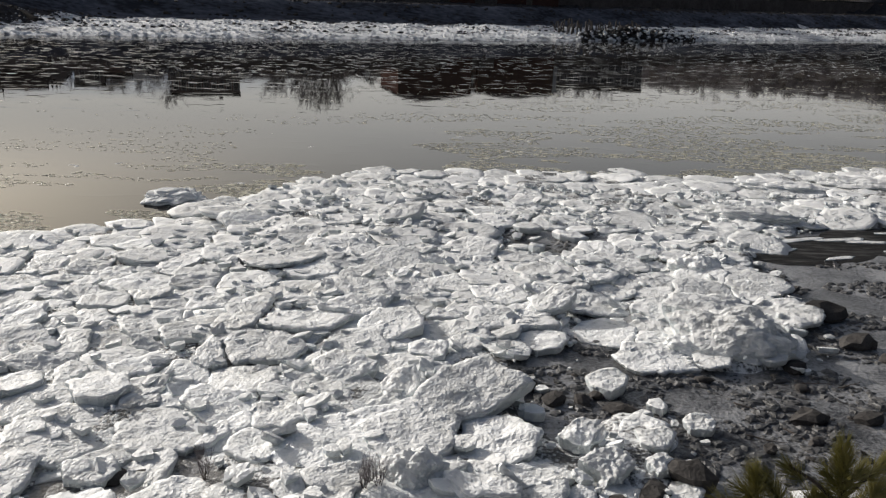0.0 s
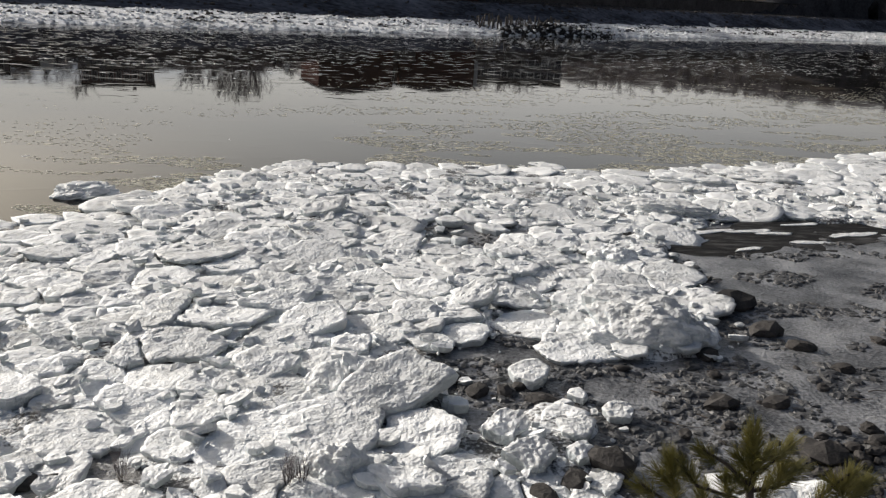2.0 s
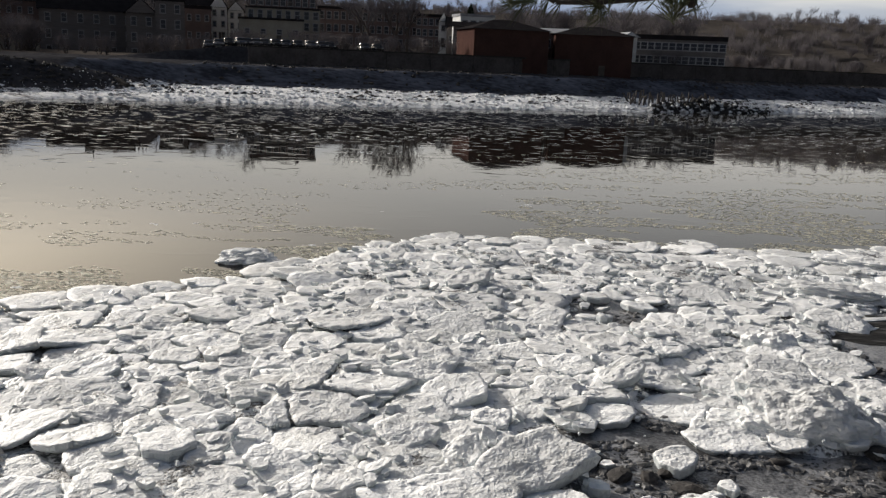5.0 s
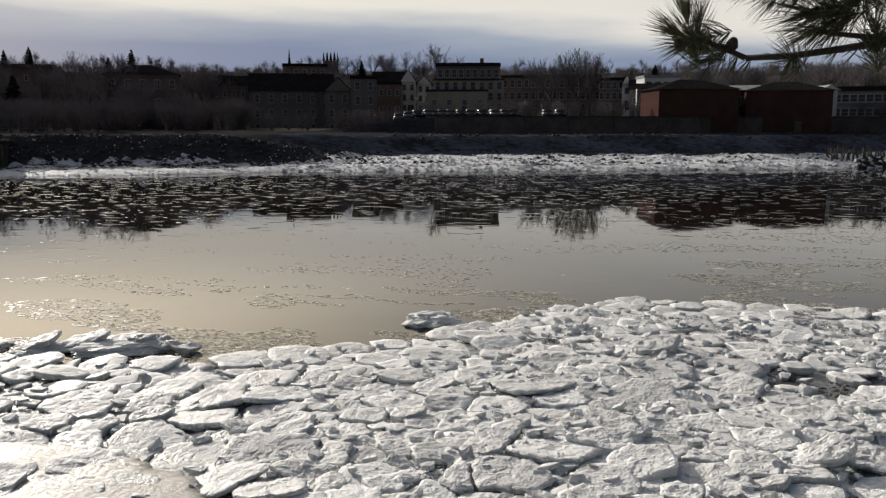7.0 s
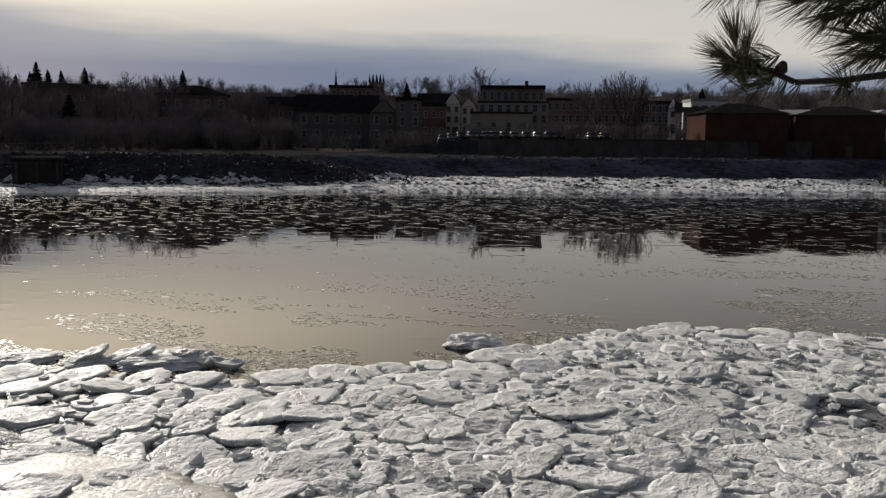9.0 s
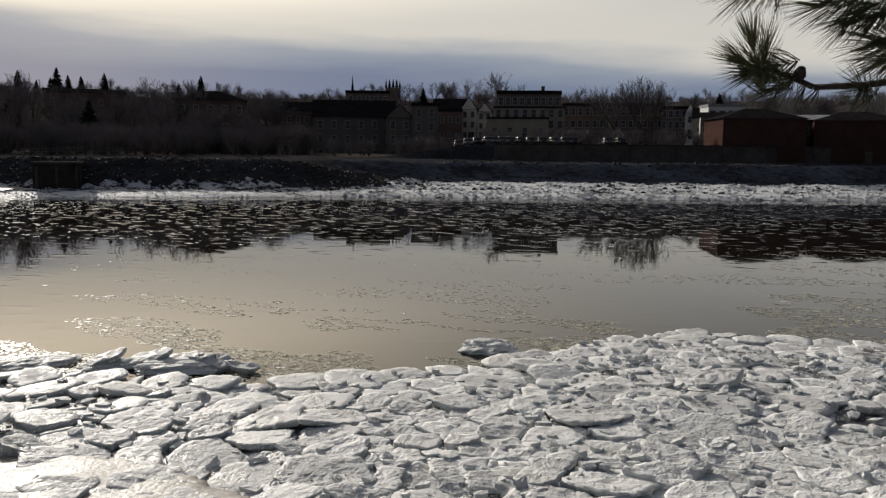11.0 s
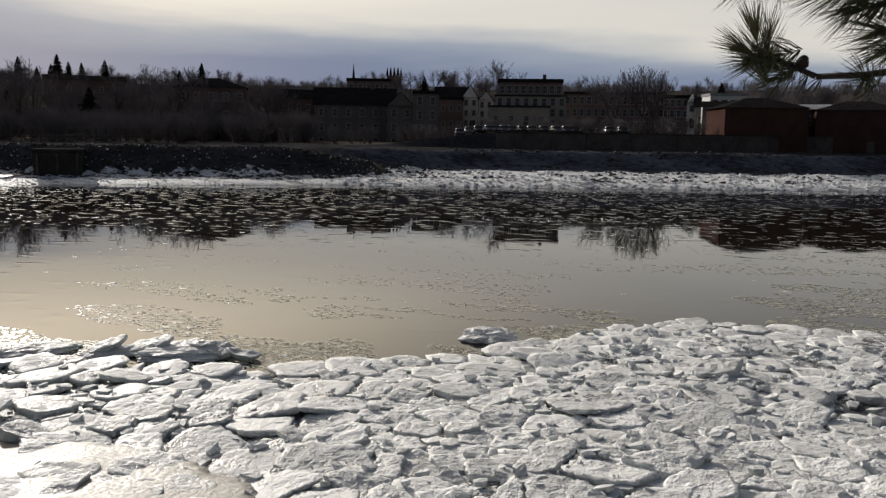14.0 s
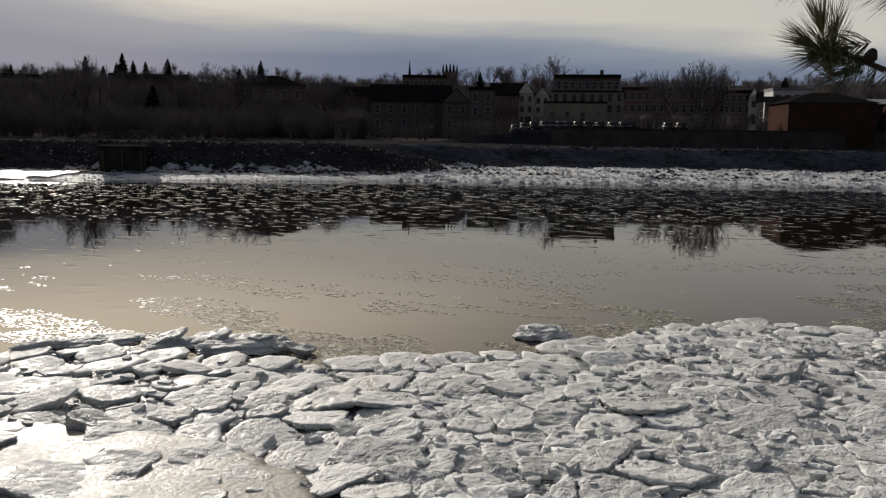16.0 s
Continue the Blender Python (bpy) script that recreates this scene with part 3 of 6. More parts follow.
slab(0.10, 14.07, 0.67, 0.55, -1, 5, -3, 0.19)
slab(-0.22, 12.39, 0.77, 0.63, -9, -1, -1, 0.20)
slab(0.67, 11.68, 0.98, 0.81, 5, 1, -5, 0.15)
slab(0.37, 12.34, 0.51, 0.42, 2, 2, 0, 0.18)
slab(1.79, 13.14, 1.06, 0.87, 9, -5, 1, 0.15)
slab(0.41, 14.50, 0.57, 0.47, 15, -2, 0, 0.19)
slab(1.15, 15.42, 1.22, 1.00, -0, -1, -0, 0.17)
slab(1.62, 17.84, 1.03, 0.85, 7, -2, -2, 0.18)
slab(4.58, 16.97, 1.27, 1.04, -6, 1, 1, 0.21)
slab(6.22, 15.88, 0.91, 0.74, -2, 3, -3, 0.16)
slab(3.79, 13.47, 1.07, 0.88, 2, 2, -4, 0.15)
slab(1.33, 10.43, 0.43, 0.36, -2, 3, -2, 0.18)
slab(2.69, 10.66, 0.40, 0.33, -6, -2, 2, 0.21)
slab(3.13, 10.67, 0.36, 0.30, 1, -3, 2, 0.15)
slab(0.56, 8.24, 0.67, 0.55, -7, 3, -1, 0.22)
slab(1.12, 8.67, 0.76, 0.43, -4, 3, -4, 0.20)
slab(1.34, 8.25, 0.55, 0.45, -3, -4, 1, 0.17)
slab(2.29, 16.98, 1.52, 1.25, -1, -2, 1, 0.18)
slab(3.18, 17.98, 0.87, 0.72, 3, 4, -2, 0.16)
slab(-4.50, 25.90, 0.82, 0.68, 2, 4, -5, 0.24)
slab(0.91, 32.77, 1.56, 1.28, 28, 4, -2, 0.16)
slab(2.93, 29.62, 1.24, 1.02, 19, 2, 1, 0.19)
slab(6.73, 31.48, 2.25, 1.84, 15, -3, -3, 0.15)
slab(-3.50, 21.08, 1.10, 0.90, -8, 3, -0, 0.14)
slab(-2.31, 18.97, 2.11, 1.73, 7, 4, 2, 0.23)
slab(0.59, 20.75, 2.01, 1.65, 8, -5, 2, 0.21)
slab(0.23, 22.69, 1.43, 1.17, 3, 2, -4, 0.19)
slab(2.19, 21.39, 0.90, 0.74, 17, 1, -2, 0.17)
slab(1.88, 19.52, 0.58, 0.48, 15, -0, -3, 0.22)
slab(0.09, 18.18, 1.40, 1.15, -2, 0, -2, 0.22)
slab(3.27, 20.93, 1.04, 0.85, 14, 4, -4, 0.22)
slab(5.27, 22.93, 1.94, 1.59, -4, 1, 2, 0.23)
slab(6.32, 21.92, 1.44, 1.18, 2, -2, -5, 0.19)
slab(4.25, 18.74, 0.82, 0.67, 6, 3, -2, 0.14)
slab(6.06, 20.34, 1.05, 0.86, -2, -4, -5, 0.15)
slab(0.21, 16.11, 1.03, 0.85, 13, -4, 3, 0.19)
slab(-2.58, 23.99, 1.39, 1.14, -3, -1, -2, 0.20)
slab(-0.80, 25.09, 1.31, 1.07, 5, -3, -0, 0.17)
slab(0.62, 26.76, 1.42, 1.16, 11, 2, -4, 0.18)
slab(3.92, 26.31, 1.63, 1.34, 2, -1, -4, 0.20)
slab(5.37, 25.61, 1.44, 1.18, 7, 3, 1, 0.20)
slab(7.45, 26.92, 1.92, 1.57, 6, -0, -2, 0.21)
slab(9.19, 28.19, 2.17, 1.78, 10, -0, -2, 0.16)
slab(1.59, 24.14, 1.13, 0.93, 13, -4, -1, 0.18)
slab(3.22, 23.56, 0.97, 0.79, 17, 4, -2, 0.18)
slab(-2.32, 26.78, 1.37, 1.13, 11, -2, 2, 0.19)
slab(-0.53, 28.74, 1.31, 1.08, 18, 2, -4, 0.23)
slab(1.61, 27.99, 1.12, 0.92, 14, 2, 1, 0.20)
slab(10.68, 27.27, 2.31, 1.90, 7, -5, -4, 0.15)
slab(13.66, 28.60, 2.46, 2.01, -6, -4, 1, 0.15)
slab(16.93, 30.02, 2.61, 2.14, -3, -5, 2, 0.22)
slab(11.87, 25.45, 2.00, 1.64, 13, 2, -4, 0.22)
slab(14.46, 26.10, 2.26, 1.76, 6, 3, 3, 0.14)
slab(9.02, 25.23, 1.59, 1.31, 5, 2, 1, 0.15)
floe(-1.55, 14.28, 1.43, 1.17, 8, 3, 4, 0.28, label="broad thick ice floe with rounded snowy rim")
floe(-0.89, 13.39, 1.31, 1.08, 21, -9, 5, 0.22)
floe(-1.35, 11.47, 1.18, 0.96, 26, -7, 9, 0.26, label="rounded thick ice floe leaning towards the bank")
floe(-0.54, 10.90, 0.80, 0.65, 22, -12, 10, 0.26, rough=0.06)
slab(-3.51, 12.18, 0.62, 0.51, -6, 2, 3, 0.24)
floe(0.45, 10.35, 1.75, 1.40, 27, -9, 10, 0.28, lift=0.08, rough=0.05, label="large tilted ice slab propped on smaller floes")
floe(-4.01, 8.50, 0.78, 0.64, 2, 3, 2, 0.30)
floe(2.16, 14.68, 1.25, 0.95, 32, -20, 3, 0.20, lift=0.18, label="steeply tilted slab of ice catching the sun")
slab(0.91, 13.90, 1.00, 0.82, 14, -2, 4, 0.24)
floe(4.23, 14.82, 1.60, 1.31, -6, -3, 4, 0.26)
floe(5.0, 14.40, 2.2, 1.3, -0, 2, 4, 0.40, lift=0.06, rough=0.07, label="massive broken block of ice at the mud's edge")
slab(2.54, 11.36, 0.74, 0.61, 10, -5, 5, 0.22)
floe(3.62, 10.17, 0.52, 0.42, 12, -6, 4, 0.18, rough=0.04)
floe(1.83, 9.56, 0.70, 0.57, 39, -12, 6, 0.22)
floe(2.13, 8.85, 0.82, 0.67, 33, -6, 10, 0.24, label="oval ice floe resting on dark stones")
floe(2.72, 8.90, 0.43, 0.35, 21, -4, 9, 0.24)
floe(-1.13, 21.73, 1.35, 1.11, 17, -12, 8, 0.32, rough=0.06, label="boat-shaped tilted ice slab with a blue shaded side")
slab(2.28, 19.34, 0.48, 0.39, 7, 3, -2, 0.24)
slab(-2.36, 29.3, 1.37, 1.12, -12, -3, 3, 0.20)
slab(-15.07, 13.50, 1.68, 1.35, 24, 1, -4, 0.22)
slab(-12.24, 15.07, 0.99, 0.81, 25, -1, -2, 0.18)
slab(-7.84, 15.62, 0.80, 0.66, 5, 0, -2, 0.24)
slab(-6.42, 14.09, 0.94, 0.77, 18, -3, -2, 0.21)
slab(-5.10, 13.67, 1.08, 0.88, 16, 0, 1, 0.19)
slab(-6.12, 12.51, 1.22, 1.00, 22, -4, 0, 0.15)
slab(-5.02, 11.91, 1.22, 1.00, 23, 0, 1, 0.18)
slab(-4.16, 12.37, 0.96, 0.79, 7, -2, 1, 0.16)
slab(-9.44, 10.26, 0.81, 0.66, 20, -3, -0, 0.21)
slab(-10.71, 9.99, 0.65, 0.53, 19, 2, 3, 0.18)
slab(-13.40, 16.30, 1.06, 0.87, 32, -2, 2, 0.16)
slab(-9.03, 18.46, 1.21, 0.99, 15, -1, -5, 0.16)
slab(-8.16, 19.68, 1.26, 1.03, 11, 3, -2, 0.15)
slab(-6.35, 19.40, 1.08, 0.89, 9, 1, 3, 0.19)
slab(-12.55, 12.84, 1.00, 0.82, 36, 1, 2, 0.19)
slab(-11.57, 13.13, 1.11, 0.91, 36, -1, 1, 0.21)
slab(-10.88, 13.95, 0.92, 0.75, 24, -3, 3, 0.16)
slab(-7.90, 17.34, 1.13, 0.93, 19, 5, 1, 0.23)
slab(-14.23, 11.69, 0.76, 0.62, 22, -2, -3, 0.16)
floe(-13.52, 11.64, 1.17, 0.96, 9, 14, -6, 0.35)
mound(5.68, 17.82, 1.21, 0.97, 0.89, -18)
mound(8.80, 23.59, 3.12, 1.25, 0.66, -21, label="long heap of blocky white ice")
mound(-0.24, 8.45, 0.82, 0.65, 0.75, 2, label="chunky block of white ice near the bank")
mound(5.05, 13.25, 2.2, 1.35, 1.12, -20, label="massive broken heap of ice at the mud's edge")
mound(4.25, 13.03, 0.90, 0.54, 0.54, -18)
mound(-15.56, 19.12, 3.23, 1.45, 0.50, 36, label="long arched ice ridge at the waterline")
mound(-17.65, 18.50, 2.29, 1.15, 0.50, 48, label="long arched ice ridge at the waterline")
mound(-20.06, 17.58, 2.57, 1.29, 0.45, 49)
mound(-20.85, 16.33, 1.65, 0.82, 0.40, 52)
mound(-8.32, 24.9, 1.9, 1.5, 0.62, 12, z=0.0, label="large snowy ice block grounded in shallow water")
mound(11.65, 28.12, 3.11, 1.56, 0.56, -23)
mound(14.47, 28.94, 3.09, 1.54, 0.54, -27)
for dx, dy, ln, wd, turn, tilt, pitch in ((-16.9, 19.0, 1.7, 1.0, 30, -16, 9), (-15.9, 19.3, 1.9, 1.0, 12, -9, 12), (-14.8, 19.4, 1.6, 0.9, 4, 8, 12), (-17.9, 18.3, 1.5, 0.9, 42, -20, 6), (-13.9, 19.5, 1.2, 0.7, 0, 10, 6)):
    floe(dx, dy, ln, wd, turn, tilt, pitch, 0.16, lift=0.12, rough=0.045, label="tilted ice slab on the ridge at the waterline")
floe(-5.54, 34.48, 0.67, 0.47, 6, 2, 4, 0.12, z=-0.07, rough=0.03, label="small ice cake afloat on the river")
floe(0.55, 38.08, 0.73, 0.51, 11, 2, 4, 0.12, z=-0.07, rough=0.03, label="small ice cake afloat on the river")
floe(-0.58, 40.59, 0.45, 0.31, 12, 2, 4, 0.14, z=-0.09, rough=0.03, label="small ice cake afloat on the river")
floe(3.66, 37.81, 0.52, 0.37, -7, 2, 4, 0.12, z=-0.07, rough=0.03, label="small ice cake afloat on the river")
floe(2.70, 35.13, 0.63, 0.44, 11, 2, 4, 0.12, z=-0.07, rough=0.03, label="small ice cake afloat on the river")
floe(-6.87, 27.42, 0.67, 0.47, -6, 2, 4, 0.20, z=-0.12, rough=0.03, label="small ice cake afloat on the river")
floe(-11.84, 29.85, 0.49, 0.34, -2, 2, 4, 0.12, z=-0.07, rough=0.03, label="small ice cake afloat on the river")
floe(-8.44, 24.86, 0.26, 0.18, 7, 2, 4, 0.10, z=-0.06, rough=0.03, label="small ice cake afloat on the river")
floe(-13.08, 20.26, 0.68, 0.47, -12, 2, 4, 0.15, z=-0.09, rough=0.03, label="small ice cake afloat on the river")
floe(-13.31, 29.19, 0.58, 0.40, -12, 2, 4, 0.12, z=-0.07, rough=0.03, label="small ice cake afloat on the river")
floe(-26.04, 27.13, 0.78, 0.54, 10, 2, 4, 0.10, z=-0.06, rough=0.03, label="small ice cake afloat on the river")

# the packed field: slabs broken apart along common edges, shoved together and overlapping
rnd = random.Random(7)
cells = {}


def cell_add(x, y, r, tilt, pitch, thick):
    cells.setdefault((int(x // 2), int(y // 2)), []).append((x, y, r, tilt, pitch, thick))


def cell_near(x, y):
    a, b = int(x // 2), int(y // 2)
    return [c for i in (-1, 0, 1) for j in (-1, 0, 1) for c in cells.get((a + i, b + j), ())]


for c in slabs:
    cell_add(*c)
for tries, low, high in ((9000, 0.62, 0.95), (14000, 0.40, 0.62), (16000, 0.24, 0.40), (14000, 0.15, 0.24)):
    for _ in range(tries):
        x, y = rnd.uniform(-27, 33), rnd.uniform(5.6, 43)
        r = rnd.uniform(low, high)
        if not in_ice(x, y) or y > shore(x) - 0.45 or abs(x) > 3.5 + y * 1.35:
            continue
        if x > 0.9 and y < 12.5 and r > 0.26:
            continue
        if math.hypot((x + 11.5) / 4.3, (y - 9.3) / 2.4) < 1 and rnd.random() < 0.84:
            continue
        if any(math.hypot(x - c[0], y - c[1]) < 0.74 * (r + c[2]) for c in cell_near(x, y)):
            continue
        if any(abs(x - a) < c * 0.8 + 0.3 * r and abs(y - b) < d * 0.8 + 0.3 * r for a, b, c, d in placed):
            continue
        steep = 2.6 if rnd.random() < 0.14 else 0.85
        cell_add(x, y, r, max(-12, min(10, rnd.gauss(-1.2, 4.8) * steep)), max(-9, min(11, rnd.gauss(1.2, 4.4) * steep)), rnd.uniform(0.06, 0.13) + 0.06 * r)


def cell_outline(x, y, r, step):
    """Corners of the slab round (x, y), bounded by its neighbours, with a chipped edge; None where it is squeezed away."""
    a0 = rnd.uniform(0, 6.28)
    loose = min(1.0, max(0.0, (-x - 4) / 4)) * (1 if y < 19 else 0.4)      # the upstream floes lie further apart
    edge = any(not in_ice(x + math.cos(i) * 1.5 * r, y + math.sin(i) * 1.5 * r) for i in range(6))
    low, high = (0.85, 1.2) if edge else (1.3, 2.3)
    poly = [Vector((math.cos(a0 + i * 0.8976), math.sin(a0 + i * 0.8976))) * r * rnd.uniform(low, high) for i in range(7)]
    for c in cell_near(x, y):
        d = Vector((c[0] - x, c[1] - y))
        ln = d.length
        if ln < 1e-6:
            continue
        d /= ln
        lim = (ln * ln + r * r - c[2] * c[2]) / (2 * ln) + rnd.uniform(-0.05, 0.09) - 0.05 * loose
        cut = []
        for i, p in enumerate(poly):
            q = poly[(i + 1) % len(poly)]
            u, v = p.dot(d) - lim, q.dot(d) - lim
            if u <= 0:
                cut.append(p)
            if (u < 0) != (v < 0) and abs(u - v) > 1e-9:
                cut.append(p.lerp(q, u / (u - v)))
        poly = cut
        if len(poly) < 3:
            return None
    mid = sum(poly, Vector((0, 0))) / len(poly)
    ring, chip = [], rnd.uniform(0, 90)
    for i, p in enumerate(poly):
        q, o = poly[(i + 1) % len(poly)], poly[i - 1]
        if (q - p).length < 0.05:
            continue
        n = max(1, int((q - p).length / step))
        for k in range(n):
            w = p.lerp(q, k / n)
            if k == 0:
                w = p * 0.95 + q * 0.025 + o * 0.025
            w = w - mid
            ring.append(w * (1 + 0.025 * rnd.uniform(-1, 1)) + w.normalized() * (0.05 * wob(w.x, w.y, 2.6, chip) + 0.05 * wob(w.x, w.y, 8.0, chip)))
    return (ring, mid) if len(ring) > 4 else None


rest_v, rest_f, rest_s = [], [], []
flat = sorted((math.hypot(c[0], c[1]), c) for group in cells.values() for c in group)
own = 0
for away, (x, y, r, tilt, pitch, thick) in flat:
    near = own < 245 and r > 0.27
    found = cell_outline(x, y, r, 0.07 if near else 0.05 + away * 0.006)
    if found is None or (r < 0.5 and rnd.random() < 0.05):
        continue
    ring, mid = found
    x, y = x + mid.x, y + mid.y
    verts, faces, soft = slab_mesh(rnd, ring, thick, 7 if near else 3, rnd.choice((0.018, 0.028, 0.042)))
    lift = 0.07 + 0.16 * wob(x, y, 0.45, 2) + thick * rnd.uniform(0.05, 0.7) + r * 0.28 * math.sin(radians(abs(tilt) + abs(pitch)))
    calm = 1.0 if y < 17 else max(0.55, 1 - 0.05 * (y - 17))      # the outer field lies flatter
    m = pose(x, y, ground_z(x, y) + swell(x, y) + lift * calm, pitch * calm, tilt * calm, 0)
    if near:
        own += 1
        ob = mesh_object("ice_floe", verts, faces, ICE, smooth=soft)
        ob.matrix_basis = m
        tagged(ob, "white snow-crusted ice floe stranded among others on shore", "ice floe", "stranded ice floes")
    else:
        k = len(rest_v)
        rest_v += [tuple(m @ Vector(v)) for v in verts]
        rest_s += soft
        rest_f += [tuple(k + q for q in f) for f in faces]
pack = mesh_object("pack_ice", rest_v, rest_f, ICE, smooth=rest_s)
tagged(pack, "densely packed white ice floes along the water's edge", "pack ice", kind="stuff")

# small broken lumps in the gaps
rnd = random.Random(11)
lv, lf = [], []
for _ in range(9500):
    x, y = rnd.uniform(-24, 30), rnd.uniform(5.8, 27)
    if not in_ice(x + rnd.uniform(-1.2, 0.3), y) or y > shore(x) - 0.2 or abs(x) > 3 + y * 1.3 or math.hypot((x + 11.5) / 4.3, (y - 9.3) / 2.4) < 1:
        continue
    if x < -5 and rnd.random() < 0.6:
        continue
    s = 0.025 + 0.17 * rnd.random() ** 3
    v, f, _ = floe_mesh(rnd, s * 2.2, s * 1.6, min(s * 0.8, 0.09), 8, 1, 0.01)
    m = pose(x, y, (sheet_z(x, y) if in_ice(x, y) else ground_z(x, y)) + 0.02 + s * 0.55, rnd.gauss(2, 13), rnd.gauss(-3, 13), rnd.uniform(0, 360))
    k = len(lv)
    lv += [tuple(m @ Vector(q)) for q in v]
    lf += [tuple(k + i for i in q) for q in f]
lumps = mesh_object("ice_lumps", lv, lf, ICE)
tagged(lumps, "small broken white ice lumps between the floes", "ice", kind="stuff")

# thin frazil and brash drifting on the water by the shore
rnd = random.Random(19)
bv, bf = [], []
n_brash = 0
while n_brash < 28000:
    x = rnd.uniform(-34, 52)
    y = shore(x) + 0.2 + rnd.expovariate(1 / (5.0 if x < 0 else 9.0))
    dens = wob(x * 0.35, y, 0.35, 4) + 0.5 * wob(x * 0.4, y, 1.1, 6)
    if dens < (0.08 if x < 0 else -0.02) or y > shore(x) + 30:
        n_brash += 0.02
        continue
    s = rnd.uniform(0.014, 0.050) * (1 if rnd.random() < 0.95 else 2.4)
    k, n = len(bv), rnd.randint(5, 7)
    turn = rnd.uniform(0, 6.28)
    for z, g in ((-0.01, 1.0), (0.004, 1.0), (0.008, 0.9)):
        bv += [(x + math.cos(turn + i * 6.283 / n) * s * g * (1.9 + 0.6 * math.sin(i * 2.4 + turn)), y + math.sin(turn + i * 6.283 / n) * s * g, z) for i in range(n)]
    for j in range(2):
        bf += [(k + j * n + i, k + j * n + (i + 1) % n, k + (j + 1) * n + (i + 1) % n, k + (j + 1) * n + i) for i in range(n)]
    bf.append(tuple(k + 2 * n + i for i in range(n)))
    n_brash += 1
brash = mesh_object("brash_ice", bv, bf, FRAZIL)
tagged(brash, "thin yellowish brash ice drifting on the river", "brash ice", kind="stuff")


def stone_mesh(rnd, sx, sy, sz):
    bm = bmesh.new()
    bmesh.ops.create_icosphere(bm, subdivisions=2, radius=0.5)
    seed = rnd.uniform(0, 50)
    for v in bm.verts:
        d = 1 + 0.45 * noise.noise(v.co * 2.2 + Vector((seed, 0, 0))) + 0.2 * noise.noise(v.co * 6 + Vector((0, seed, 0)))
        c = v.co * d
        # flattened facets
        c = Vector((round(c.x * 5) / 5 * 0.35 + c.x * 0.65, round(c.y * 5) / 5 * 0.35 + c.y * 0.65, round(c.z * 4) / 4 * 0.4 + c.z * 0.6))
        v.co = Vector((c.x * sx, c.y * sy, c.z * sz))
    me = bpy.data.meshes.new("rock")
    bm.to_mesh(me)
    bm.free()
    me.materials.append(ROCK)
    return me


rock_count = [0]


def rock(x, y, sx, sy, sz, z=None):
    rock_count[0] += 1
    rr = random.Random(50 + rock_count[0])
    ob = new("rock", stone_mesh(rr, sx, sy, sz))
    ob.matrix_basis = pose(x, y, (ground_z(x, y) if z is None else z) + sz * 0.22, 0, 0, rr.uniform(0, 360))
    return tagged(ob, "dark angular rock half sunk in frozen mud", "rock", "rocks on the mud")


rock(7.35, 15.23, 0.95, 0.71, 0.44)
rock(7.40, 13.72, 0.70, 0.53, 0.32)
rock(3.06, 8.79, 0.60, 0.45, 0.44)
rock(5.84, 12.50, 0.49, 0.37, 0.21)
rock(7.21, 17.00, 0.66, 0.49, 0.20)
rock(5.53, 13.85, 0.33, 0.25, 0.21)
rock(1.31, 11.40, 0.53, 0.40, 0.20)
rock(1.68, 10.92, 0.43, 0.32, 0.18)
rock(2.63, 10.65, 0.51, 0.38, 0.19)
rock(5.29, 10.61, 0.54, 0.41, 0.21)
rock(6.19, 10.71, 0.47, 0.35, 0.16)
rock(2.58, 8.42, 0.51, 0.38, 0.21)
rock(2.10, 10.92, 0.34, 0.26, 0.20)
rock(2.39, 11.15, 0.31, 0.24, 0.17)
rock(6.03, 9.15, 0.76, 0.57, 0.24)
rock(7.72, 13.00, 0.55, 0.41, 0.21)
rock(-1.96, 9.10, 0.33, 0.25, 0.13)
rock(-2.30, 9.14, 0.26, 0.19, 0.12)
rock(0.96, 8.30, 0.49, 0.37, 0.17)
rock(2.13, 8.19, 0.42, 0.32, 0.16)
rock(-3.80, 8.48, 0.45, 0.34, 0.14)
rock(-3.51, 8.53, 0.30, 0.22, 0.13)
rock(4.16, 11.91, 0.28, 0.21, 0.11)
rock(8.00, 12.05, 0.42, 0.32, 0.16)
rock(4.02, 9.18, 0.32, 0.24, 0.11)
rock(5.99, 9.36, 0.31, 0.23, 0.13)
rock(6.09, 8.99, 0.39, 0.29, 0.14)
rock(6.62, 9.39, 0.30, 0.22, 0.12)
rock(5.61, 9.22, 0.25, 0.19, 0.10)
rock(5.80, 8.72, 0.29, 0.22, 0.11)
rock(6.19, 8.66, 0.36, 0.27, 0.13)
rock(7.16, 9.88, 0.31, 0.24, 0.12)
rock(6.76, 9.88, 0.22, 0.16, 0.09)
rock(5.53, 9.69, 0.21, 0.15, 0.08)
rock(6.10, 9.87, 0.19, 0.15, 0.08)
rock(6.34, 9.71, 0.23, 0.17, 0.08)
rock(6.39, 9.39, 0.26, 0.20, 0.10)
rock(5.73, 9.01, 0.23, 0.17, 0.09)
rock(5.57, 9.46, 0.20, 0.15, 0.08)
rock(6.25, 8.95, 0.29, 0.22, 0.10)

rnd = random.Random(23)
for _ in range(55):
    x, y = rnd.uniform(1, 12), rnd.uniform(6.2, 17)
    if in_mud(x, y) and abs(x) < 2 + y * 0.8:
        s = rnd.choice((0.08, 0.1, 0.14, 0.2, 0.26))
        rock(x, y, s * rnd.uniform(1, 1.7), s, s * rnd.uniform(0.5, 0.8))

